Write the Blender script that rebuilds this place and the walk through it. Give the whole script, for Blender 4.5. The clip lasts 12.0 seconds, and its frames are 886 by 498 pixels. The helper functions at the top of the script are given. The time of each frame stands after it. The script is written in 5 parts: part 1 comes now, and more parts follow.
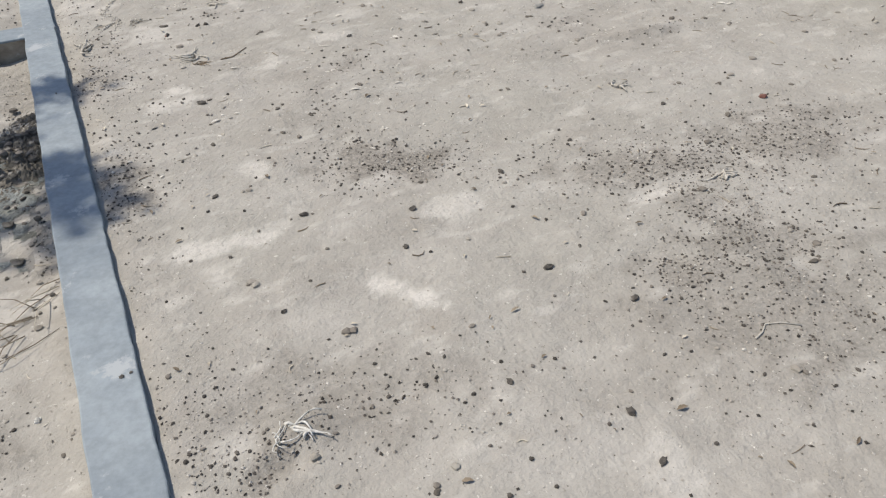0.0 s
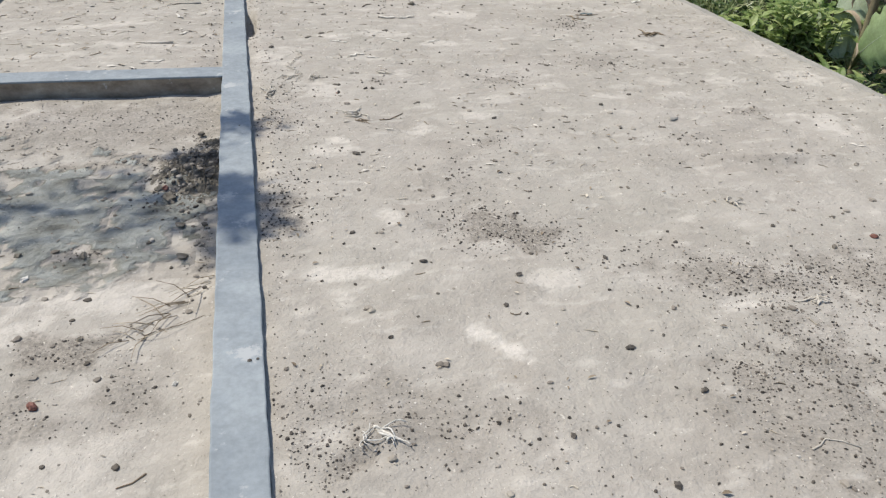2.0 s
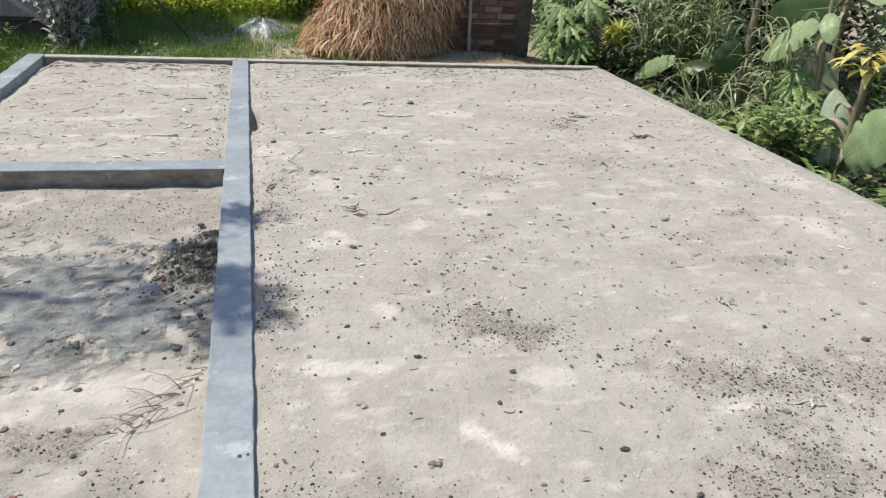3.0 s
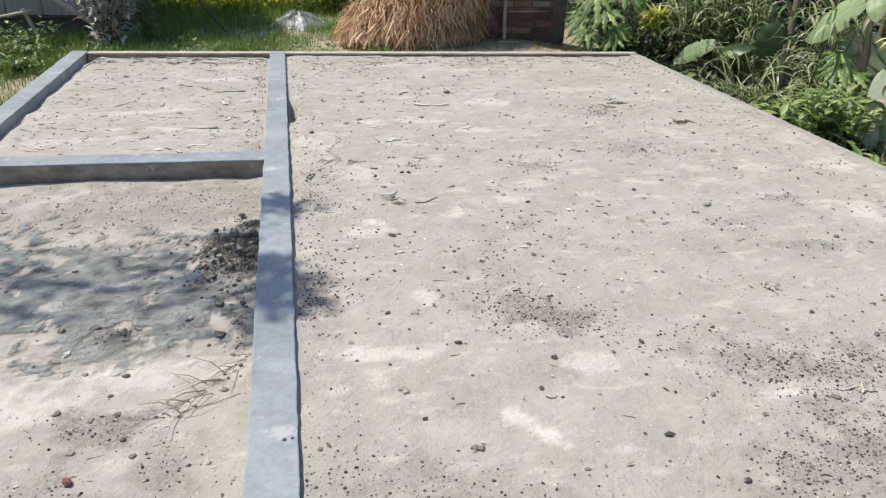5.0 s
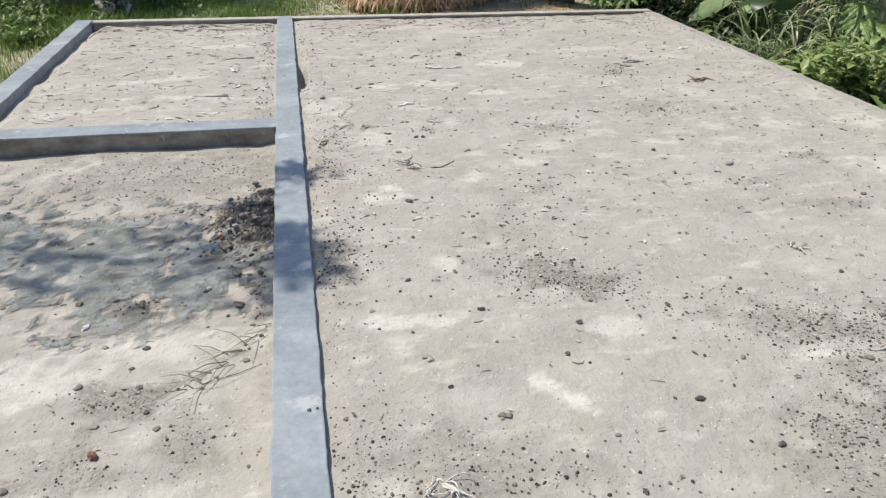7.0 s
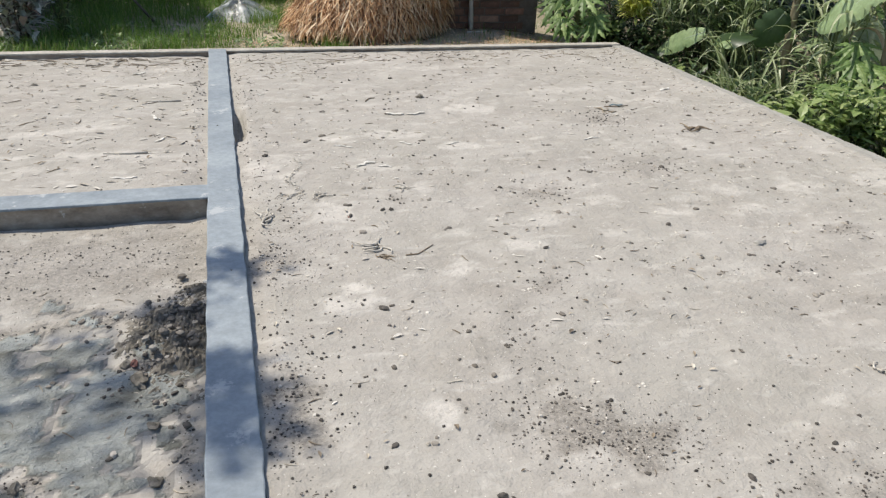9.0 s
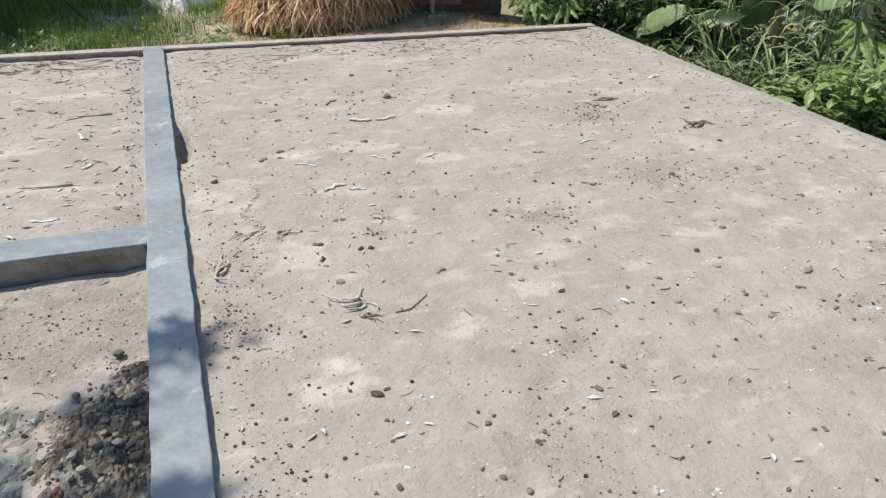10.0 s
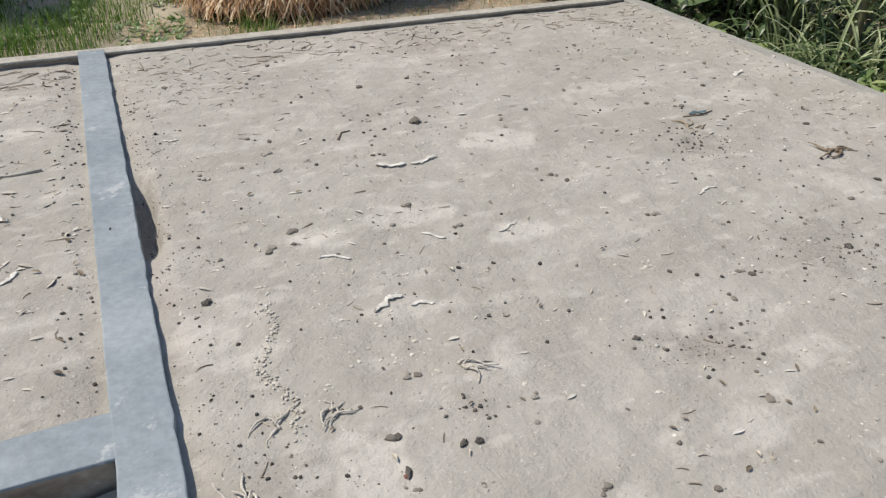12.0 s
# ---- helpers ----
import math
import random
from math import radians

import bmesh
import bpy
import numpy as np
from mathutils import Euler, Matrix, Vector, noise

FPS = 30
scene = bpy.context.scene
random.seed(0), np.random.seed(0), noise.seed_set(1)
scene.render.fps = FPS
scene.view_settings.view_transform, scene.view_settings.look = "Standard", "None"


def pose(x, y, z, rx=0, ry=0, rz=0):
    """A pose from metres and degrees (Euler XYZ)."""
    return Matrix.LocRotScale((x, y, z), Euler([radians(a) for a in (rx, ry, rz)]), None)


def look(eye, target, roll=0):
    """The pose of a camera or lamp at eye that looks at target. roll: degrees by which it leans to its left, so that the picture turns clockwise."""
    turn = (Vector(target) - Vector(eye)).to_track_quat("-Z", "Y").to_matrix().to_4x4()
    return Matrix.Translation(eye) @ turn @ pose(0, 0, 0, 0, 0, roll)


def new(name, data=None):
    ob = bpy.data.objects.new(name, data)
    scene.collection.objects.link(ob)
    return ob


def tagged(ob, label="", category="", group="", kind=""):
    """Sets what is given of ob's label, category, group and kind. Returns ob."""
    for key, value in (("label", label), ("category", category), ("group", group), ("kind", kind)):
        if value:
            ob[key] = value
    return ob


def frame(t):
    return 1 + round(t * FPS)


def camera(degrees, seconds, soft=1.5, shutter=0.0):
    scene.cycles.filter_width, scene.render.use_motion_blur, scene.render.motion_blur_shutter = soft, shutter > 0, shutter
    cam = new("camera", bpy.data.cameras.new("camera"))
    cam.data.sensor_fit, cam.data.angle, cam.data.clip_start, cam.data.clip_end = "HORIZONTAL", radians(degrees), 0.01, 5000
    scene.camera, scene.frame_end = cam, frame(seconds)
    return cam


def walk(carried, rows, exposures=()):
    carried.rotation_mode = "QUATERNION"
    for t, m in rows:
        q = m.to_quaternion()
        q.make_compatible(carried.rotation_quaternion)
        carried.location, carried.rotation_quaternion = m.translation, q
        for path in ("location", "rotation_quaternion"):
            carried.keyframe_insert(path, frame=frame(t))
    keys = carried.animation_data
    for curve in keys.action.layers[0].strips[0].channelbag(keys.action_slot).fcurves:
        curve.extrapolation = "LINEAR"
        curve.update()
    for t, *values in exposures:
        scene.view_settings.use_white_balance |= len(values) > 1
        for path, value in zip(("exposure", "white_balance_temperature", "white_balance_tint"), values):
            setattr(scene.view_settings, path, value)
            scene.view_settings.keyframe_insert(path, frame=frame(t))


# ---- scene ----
cam = camera(60.2, 12.0, soft=1.3)
PATH = [
    (0, (0.136, 0.918, 1.486), (0.809, 2.367, 0.283), -2.6),
    (0.5, (0.076, 0.906, 1.485), (0.531, 2.443, 0.29), -2.5),
    (1, (0.072, 0.727, 1.484), (0.36, 2.361, 0.368), -0.7),
    (1.5, (0.054, 0.622, 1.515), (0.426, 2.257, 0.425), 2.8),
    (2, (0.049, 0.619, 1.592), (0.487, 2.28, 0.569), 2.9),
    (2.5, (0.039, 0.598, 1.622), (0.514, 2.346, 0.775), 4.6),
    (3, (0.038, 0.603, 1.623), (0.506, 2.37, 0.811), 4.0),
    (3.2, (0.045, 0.608, 1.628), (0.5, 2.38, 0.82), 3.2),
    (5, (0.022, 0.6, 1.599), (0.398, 2.378, 0.763), 2.3),
    (5.5, (0.01, 0.605, 1.599), (0.383, 2.381, 0.759), 2.4),
    (6, (-0.012, 0.597, 1.584), (0.347, 2.37, 0.73), 2.6),
    (6.5, (0.005, 0.597, 1.583), (0.396, 2.359, 0.72), 1.3),
    (7, (-0.009, 0.662, 1.57), (0.336, 2.406, 0.653), 0.9),
    (7.5, (-0.007, 0.888, 1.603), (0.412, 2.65, 0.754), 1.7),
    (7.7, (-0.009, 0.985, 1.605), (0.423, 2.779, 0.833), 2.7),
    (9.3, (-0.005, 1.858, 1.529), (0.558, 3.548, 0.621), 1.7),
    (9.5, (0.022, 2.029, 1.532), (0.656, 3.688, 0.613), 1.8),
    (10, (0.043, 2.327, 1.518), (0.648, 3.994, 0.593), 1.3),
    (10.5, (0.034, 2.692, 1.521), (0.695, 4.325, 0.575), 1.0),
    (11, (0.022, 3.059, 1.491), (0.668, 4.687, 0.526), 1.3),
    (11.5, (0.069, 3.453, 1.505), (0.708, 5.055, 0.492), 2.0),
    (12, (0.048, 3.839, 1.515), (0.737, 5.399, 0.47), 0.7),
]
walk(cam, [(t, look(eye, target, roll)) for t, eye, target, roll in PATH],
     exposures=[(0, -0.16), (1.0, 0.0), (2.0, 0.0), (3.0, 0.17), (5.5, 0.2), (7.0, 0.13), (9.5, 0.08), (10.5, 0.0), (12, -0.12)])

# ---- light ----
SUN_TO = Vector((-0.84, 0.52, 1.6)).normalized()
world = bpy.data.worlds.new("sky")
scene.world = world
world.use_nodes = True
wn = world.node_tree
sky = wn.nodes.new("ShaderNodeTexSky")
sky.sky_type, sky.sun_disc = "NISHITA", False
sky.sun_elevation = math.asin(SUN_TO.z)
sky.sun_rotation = math.atan2(SUN_TO.x, SUN_TO.y)
wn.links.new(sky.outputs[0], wn.nodes["Background"].inputs[0])
wn.nodes["Background"].inputs[1].default_value = 0.145
sun = new("sun", bpy.data.lights.new("sun", "SUN"))
sun.data.energy, sun.data.angle, sun.data.color = 4.7, radians(0.53), (1.0, 0.93, 0.82)
sun.matrix_world = look(SUN_TO * 30, (0, 0, 0))


# ---- materials ----
def material(name, rough=0.8):
    m = bpy.data.materials.new(name)
    m.use_nodes = True
    nt = m.node_tree
    b = nt.nodes["Principled BSDF"]
    b.inputs["Roughness"].default_value = rough
    return m, nt, b


def nd(nt, kind, **vals):
    n = nt.nodes.new(kind)
    for k, v in vals.items():
        n.inputs[k.replace("_", " ")].default_value = v
    return n


def tex(nt, scale, detail=4, rough=0.6, stretch=(1, 1, 1)):
    """Noise in object space, in metres."""
    co = nt.nodes.new("ShaderNodeTexCoord")
    mp = nd(nt, "ShaderNodeMapping", Scale=stretch)
    n = nd(nt, "ShaderNodeTexNoise", Scale=scale, Detail=detail, Roughness=rough)
    nt.links.new(co.outputs["Object"], mp.inputs["Vector"])
    nt.links.new(mp.outputs[0], n.inputs["Vector"])
    return n.outputs["Fac"]


def ramp(nt, fac, stops):
    r = nt.nodes.new("ShaderNodeValToRGB")
    e = r.color_ramp.elements
    while len(e) < len(stops):
        e.new(0.5)
    for el, (p, c) in zip(e, stops):
        el.position, el.color = p, (*c, 1) if len(c) == 3 else c
    nt.links.new(fac, r.inputs[0])
    return r.outputs[0]


def mix(nt, fac, a, b, mode="MIX"):
    n = nt.nodes.new("ShaderNodeMix")
    n.data_type, n.blend_type = "RGBA", mode
    for sock, val in ((n.inputs[0], fac), (n.inputs[6], a), (n.inputs[7], b)):
        if isinstance(val, (int, float)):
            sock.default_value = val
        elif isinstance(val, tuple):
            sock.default_value = (*val, 1)
        else:
            nt.links.new(val, sock)
    return n.outputs[2]


def grey(v):
    return (v, v, v)


def bump(nt, b, fac, dist, strength=0.6, after=None):
    n = nd(nt, "ShaderNodeBump", Distance=dist, Strength=strength)
    nt.links.new(fac, n.inputs["Height"])
    if after:
        nt.links.new(after, n.inputs["Normal"])
    nt.links.new(n.outputs[0], b.inputs["Normal"])
    return n.outputs[0]


def attr(nt, name):
    a = nt.nodes.new("ShaderNodeAttribute")
    a.attribute_name = name
    return a.outputs["Fac"]


def sand_material():
    m, nt, b = material("sand", 0.95)
    col = ramp(nt, tex(nt, 1.7, 6, 0.65), [(0.32, (0.305, 0.281, 0.243)), (0.52, (0.359, 0.334, 0.294)), (0.72, (0.407, 0.381, 0.341))])
    tint = ramp(nt, tex(nt, 0.9, 4, 0.6), [(0.42, grey(0)), (0.62, grey(0.55))])
    col = mix(nt, tint, col, (0.329, 0.310, 0.267))
    fine = ramp(nt, tex(nt, 130, 5, 0.8), [(0.34, grey(0.86)), (0.5, grey(1.0)), (0.7, grey(1.06))])
    col = mix(nt, 0.55, col, fine, "MULTIPLY")
    mid = ramp(nt, tex(nt, 14, 5, 0.7), [(0.35, grey(0.91)), (0.6, grey(1.03))])
    col = mix(nt, 0.7, col, mid, "MULTIPLY")
    streak = ramp(nt, tex(nt, 2.6, 5, 0.55, (1, 1.7, 1)), [(0.53, grey(0)), (0.68, grey(0.26))])
    col = mix(nt, streak, col, (0.531, 0.500, 0.451))
    smear = ramp(nt, tex(nt, 6.0, 4, 0.52, (1, 1.9, 1)), [(0.57, grey(0)), (0.67, grey(0.34))])
    col = mix(nt, smear, col, (0.558, 0.522, 0.469))
    dusk = ramp(nt, tex(nt, 4.3, 5, 0.6, (1, 1.4, 1)), [(0.34, grey(0.35)), (0.44, grey(0))])
    col = mix(nt, dusk, col, (0.30, 0.27, 0.23))
    broken = nt.nodes.new("ShaderNodeMath")
    broken.operation = "MULTIPLY"
    nt.links.new(attr(nt, "dry"), broken.inputs[0])
    nt.links.new(ramp(nt, tex(nt, 16, 6, 0.75), [(0.36, grey(0.3)), (0.52, grey(1.0))]), broken.inputs[1])
    col = mix(nt, broken.outputs[0], col, (0.566, 0.531, 0.478))
    fleck = ramp(nt, tex(nt, 46, 3, 0.75), [(0.655, grey(0)), (0.69, grey(0.75))])
    col = mix(nt, fleck, col, (0.584, 0.549, 0.491))
    speck = ramp(nt, tex(nt, 75, 3, 0.75, (1.1, 0.9, 1)), [(0.30, grey(0.6)), (0.345, grey(0))])
    col = mix(nt, speck, col, (0.15, 0.13, 0.105))
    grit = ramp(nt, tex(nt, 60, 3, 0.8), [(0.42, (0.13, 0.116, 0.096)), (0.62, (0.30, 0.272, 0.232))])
    col = mix(nt, attr(nt, "darkened"), col, grit)
    cement = ramp(nt, tex(nt, 4.5, 6, 0.62, (1, 1.4, 1)), [(0.35, (0.12, 0.122, 0.104)), (0.44, (0.21, 0.219, 0.200)), (0.57, (0.285, 0.302, 0.285)), (0.68, (0.40, 0.408, 0.375))])
    crust = tex(nt, 9, 6, 0.7, (1, 1.5, 1))
    edge = nd(nt, "ShaderNodeMath")
    edge.operation = "MULTIPLY_ADD"
    nt.links.new(crust, edge.inputs[0])
    edge.inputs[1].default_value = 1.1
    nt.links.new(attr(nt, "slurry"), edge.inputs[2])
    edge2 = nd(nt, "ShaderNodeMath")
    edge2.operation = "MULTIPLY"
    nt.links.new(edge.outputs[0], edge2.inputs[0])
    edge2.inputs[1].default_value = 0.5
    wet = ramp(nt, edge2.outputs[0], [(0.53, grey(0)), (0.60, grey(0.95))])
    col = mix(nt, wet, col, cement)
    margin = ramp(nt, edge2.outputs[0], [(0.50, grey(0)), (0.56, grey(0.75)), (0.62, grey(0.6)), (0.68, grey(0))])
    patchy = nt.nodes.new("ShaderNodeMath")
    patchy.operation = "MULTIPLY"
    nt.links.new(margin, patchy.inputs[0])
    nt.links.new(ramp(nt, tex(nt, 3.1, 5, 0.65), [(0.44, grey(0)), (0.58, grey(1))]), patchy.inputs[1])
    col = mix(nt, patchy.outputs[0], col, (0.15, 0.145, 0.115))
    nt.links.new(col, b.inputs["Base Color"])
    n1 = bump(nt, b, tex(nt, 15, 5, 0.66), 0.030, 0.5)
    rough = nt.nodes.new("ShaderNodeMath")
    rough.operation = "MULTIPLY"
    nt.links.new(tex(nt, 85, 4, 0.78), rough.inputs[0])
    nt.links.new(ramp(nt, tex(nt, 3.2, 5, 0.7), [(0.42, grey(0.15)), (0.6, grey(1.0))]), rough.inputs[1])
    lumps = nd(nt, "ShaderNodeMath")
    lumps.operation = "MULTIPLY"
    nt.links.new(crust, lumps.inputs[0])
    nt.links.new(attr(nt, "slurry"), lumps.inputs[1])
    n1 = bump(nt, b, lumps.outputs[0], 0.08, 0.8, n1)
    bump(nt, b, rough.outputs[0], 0.007, 0.7, n1)
    return m


def speckled(name, dark, light, scale=8, fine=60, rough=0.85, relief=0.003, stretch=(1, 1, 1), spots=None):
    """A two-scale mottled surface: broad change from dark to light, fine grain and relief."""
    m, nt, b = material(name, rough)
    col = ramp(nt, tex(nt, scale, 5, 0.65, stretch), [(0.33, dark), (0.68, light)])
    g = ramp(nt, tex(nt, fine, 4, 0.7, stretch), [(0.35, grey(0.78)), (0.65, grey(1.1))])
    col = mix(nt, 0.7, col, g, "MULTIPLY")
    if spots:
        at, c = spots
        col = mix(nt, ramp(nt, tex(nt, scale * 2.3, 6, 0.7), [(at, grey(0)), (at + 0.06, grey(1))]), col, c)
    nt.links.new(col, b.inputs["Base Color"])
    bump(nt, b, tex(nt, fine, 4, 0.7, stretch), relief, 0.5)
    return m


def islands(name, stops, rough=0.75, trans=0.0, fine=40):
    """Many small pieces in one mesh or many alike objects, each with its own shade."""
    m, nt, b = material(name, rough)
    geo = nt.nodes.new("ShaderNodeNewGeometry")
    col = ramp(nt, geo.outputs["Random Per Island"], stops)
    g = ramp(nt, tex(nt, fine, 3, 0.6), [(0.35, grey(0.75)), (0.65, grey(1.1))])
    col = mix(nt, 0.6, col, g, "MULTIPLY")
    nt.links.new(col, b.inputs["Base Color"])
    if trans:
        t = nt.nodes.new("ShaderNodeBsdfTranslucent")
        nt.links.new(col, t.inputs[0])
        s = nd(nt, "ShaderNodeMixShader", Fac=trans)
        nt.links.new(b.outputs[0], s.inputs[1])
        nt.links.new(t.outputs[0], s.inputs[2])
        nt.links.new(s.outputs[0], nt.nodes["Material Output"].inputs[0])
    return m


def leaf_blade(name, dark, light):
    """A broad leaf that lets some light through."""
    m = speckled(name, dark, light, 3, 40, 0.45, 0.002, (1, 1, 1))
    nt = m.node_tree
    b = nt.nodes["Principled BSDF"]
    t = nt.nodes.new("ShaderNodeBsdfTranslucent")
    nt.links.new(b.inputs["Base Color"].links[0].from_socket, t.inputs[0])
    s = nd(nt, "ShaderNodeMixShader", Fac=0.4)
    nt.links.new(b.outputs[0], s.inputs[1])
    nt.links.new(t.outputs[0], s.inputs[2])
    nt.links.new(s.outputs[0], nt.nodes["Material Output"].inputs[0])
    return m


def brick_material():
    m, nt, b = material("brick", 0.9)
    o = nt.nodes.new("ShaderNodeObjectInfo")
    col = ramp(nt, o.outputs["Random"], [(0.0, (0.10, 0.055, 0.036)), (0.5, (0.18, 0.092, 0.06)), (0.85, (0.26, 0.14, 0.09)), (1.0, (0.30, 0.23, 0.17))])
    col = mix(nt, 0.8, col, ramp(nt, tex(nt, 22, 5, 0.7), [(0.35, grey(0.5)), (0.65, grey(1.1))]), "MULTIPLY")
    nt.links.new(col, b.inputs["Base Color"])
    bump(nt, b, tex(nt, 60, 4, 0.7), 0.005)
    return m


def plastic_material():
    m, nt, b = material("clear_sheet", 0.3)
    col = ramp(nt, tex(nt, 7, 5, 0.6), [(0.35, (0.28, 0.30, 0.285)), (0.65, (0.56, 0.58, 0.565))])
    nt.links.new(col, b.inputs["Base Color"])
    tr = nt.nodes.new("ShaderNodeBsdfTransparent")
    s = nt.nodes.new("ShaderNodeMixShader")
    nt.links.new(ramp(nt, tex(nt, 5, 4, 0.6), [(0.4, grey(0.35)), (0.6, grey(0.85))]), s.inputs[0])
    nt.links.new(tr.outputs[0], s.inputs[1])
    nt.links.new(b.outputs[0], s.inputs[2])
    nt.links.new(s.outputs[0], nt.nodes["Material Output"].inputs[0])
    bump(nt, b, tex(nt, 25, 4, 0.6), 0.01)
    return m


SAND = sand_material()
CEMENT = speckled("smooth_cement_plaster", (0.195, 0.226, 0.250), (0.285, 0.318, 0.335), 2.6, 30, 0.75, 0.0012, spots=(0.60, (0.36, 0.378, 0.385)))
EDGE_CEMENT = speckled("dusty_cement", (0.25, 0.24, 0.215), (0.36, 0.345, 0.31), 4, 40, 0.9, 0.003)
RIM = speckled("weathered_rim_cement", (0.31, 0.285, 0.24), (0.46, 0.43, 0.375), 5, 40, 0.95, 0.004)
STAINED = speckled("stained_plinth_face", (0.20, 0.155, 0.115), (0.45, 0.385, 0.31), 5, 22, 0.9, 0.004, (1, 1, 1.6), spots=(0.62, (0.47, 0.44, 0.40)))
CLOD = islands("soil_crumb", [(0.0, (0.09, 0.078, 0.063)), (0.6, (0.21, 0.185, 0.155)), (1.0, (0.36, 0.33, 0.28))], 0.95)
GRAVEL = islands("dark_gravel", [(0.0, (0.036, 0.031, 0.026)), (0.5, (0.085, 0.073, 0.061)), (0.8, (0.20, 0.175, 0.148)), (1.0, (0.55, 0.51, 0.45))], 0.9)
STONE = speckled("stone", (0.055, 0.048, 0.04), (0.13, 0.115, 0.098), 30, 120, 0.9, 0.002)
DARK_SOIL = speckled("dark_damp_soil", (0.095, 0.085, 0.066), (0.24, 0.215, 0.175), 14, 60, 0.95, 0.012)
PALE = speckled("sun_bleached_fibre", (0.36, 0.325, 0.27), (0.60, 0.56, 0.49), 30, 90, 0.8, 0.002)
WHITE = speckled("chalky_white", (0.46, 0.44, 0.39), (0.70, 0.68, 0.63), 25, 90, 0.7, 0.002)
TWIG = speckled("dry_twig", (0.13, 0.095, 0.06), (0.30, 0.235, 0.16), 20, 90, 0.85, 0.002)
LITTER = islands("dry_litter", [(0.0, (0.10, 0.075, 0.05)), (0.5, (0.26, 0.205, 0.14)), (1.0, (0.58, 0.52, 0.42))], 0.8)
STRAW = islands("straw", [(0.0, (0.17, 0.075, 0.03)), (0.3, (0.46, 0.25, 0.115)), (0.65, (0.70, 0.46, 0.25)), (1.0, (0.85, 0.70, 0.48))], 0.6, 0.2)
CRUMB = islands("sand_crumb", [(0.0, (0.27, 0.245, 0.21)), (0.6, (0.43, 0.395, 0.345)), (1.0, (0.66, 0.62, 0.56))], 0.95)
FLAKE = islands("pale_flake", [(0.0, (0.36, 0.32, 0.26)), (1.0, (0.64, 0.60, 0.53))], 0.8)
STRAW_CORE = speckled("packed_straw", (0.09, 0.045, 0.022), (0.24, 0.135, 0.07), 9, 50, 0.9, 0.03, (1, 1, 0.25))
RUST = speckled("red_brown_scrap", (0.112, 0.043, 0.032), (0.253, 0.109, 0.079), 50, 120, 0.7, 0.002)
TEAL_TWIG = speckled("teal_dark_twig", (0.05, 0.085, 0.10), (0.12, 0.18, 0.20), 40, 120, 0.45, 0.002)
EARTH = speckled("earth", (0.21, 0.18, 0.12), (0.40, 0.345, 0.255), 1.3, 25, 0.95, 0.02, spots=(0.60, (0.10, 0.13, 0.045)))
GRASS = islands("grass_blades", [(0.0, (0.055, 0.125, 0.016)), (0.5, (0.115, 0.225, 0.032)), (0.9, (0.20, 0.30, 0.06)), (1.0, (0.40, 0.37, 0.17))], 0.6, 0.5)
FIELD = islands("mustard_field", [(0.0, (0.14, 0.25, 0.02)), (0.5, (0.27, 0.37, 0.035)), (0.8, (0.42, 0.44, 0.04)), (1.0, (0.55, 0.52, 0.07))], 0.6, 0.5)
CROP = islands("crop_leaf", [(0.0, (0.035, 0.09, 0.018)), (0.6, (0.085, 0.17, 0.04)), (1.0, (0.16, 0.26, 0.075))], 0.5, 0.45)
LEAF = islands("green_leaf", [(0.0, (0.078, 0.140, 0.042)), (0.5, (0.182, 0.275, 0.096)), (1.0, (0.360, 0.446, 0.188))], 0.4, 0.45)
# green set far below LEAF's, so the undergrowth's shade is in the colour
SHADED_LEAF = islands("shaded_leaf", [(0.0, (0.020, 0.040, 0.014)), (0.6, (0.045, 0.080, 0.028)), (1.0, (0.13, 0.19, 0.075))], 0.4, 0.35)
BRIGHT_LEAF = islands("bright_leaf", [(0.0, (0.156, 0.236, 0.076)), (0.5, (0.309, 0.406, 0.149)), (1.0, (0.512, 0.581, 0.272))], 0.45, 0.45)
SILVER_LEAF = islands("grey_green_leaf", [(0.0, (0.22, 0.24, 0.17)), (0.45, (0.50, 0.51, 0.43)), (0.85, (0.72, 0.70, 0.63)), (1.0, (0.40, 0.22, 0.16))], 0.35, 0.25)
YELLOW_LEAF = islands("yellow_leaf", [(0.0, (0.30, 0.36, 0.06)), (0.4, (0.62, 0.64, 0.13)), (1.0, (0.78, 0.78, 0.28))], 0.5, 0.35)
DRY_YELLOW = islands("dying_leaf", [(0.0, (0.50, 0.42, 0.10)), (1.0, (0.74, 0.66, 0.24))], 0.6, 0.3)
REED = islands("reed_blade", [(0.0, (0.130, 0.189, 0.072)), (0.5, (0.310, 0.380, 0.181)), (1.0, (0.592, 0.627, 0.405))], 0.4, 0.35)
BANANA = leaf_blade("banana_leaf", (0.25, 0.36, 0.155), (0.42, 0.53, 0.28))
LOBE = islands("lobed_leaf", [(0.0, (0.09, 0.16, 0.035)), (0.6, (0.18, 0.28, 0.075)), (1.0, (0.30, 0.40, 0.14))], 0.5, 0.3)
# darker twin of BANANA: the shade on turned-away leaves is in its colour
BANANA_SHADED = leaf_blade("shaded_banana_leaf", (0.045, 0.085, 0.028), (0.085, 0.145, 0.05))
BANANA_PALE = leaf_blade("pale_banana_leaf", (0.352, 0.434, 0.293), (0.494, 0.576, 0.412))
BANANA_STEM = speckled("banana_stem", (0.12, 0.095, 0.055), (0.30, 0.28, 0.16), 6, 30, 0.7, 0.006, (0.850, 0.850, 0.320), spots=(0.62, (0.208, 0.120, 0.064)))
STEM = speckled("green_stem", (0.06, 0.09, 0.03), (0.15, 0.18, 0.075), 10, 50, 0.7, 0.002)
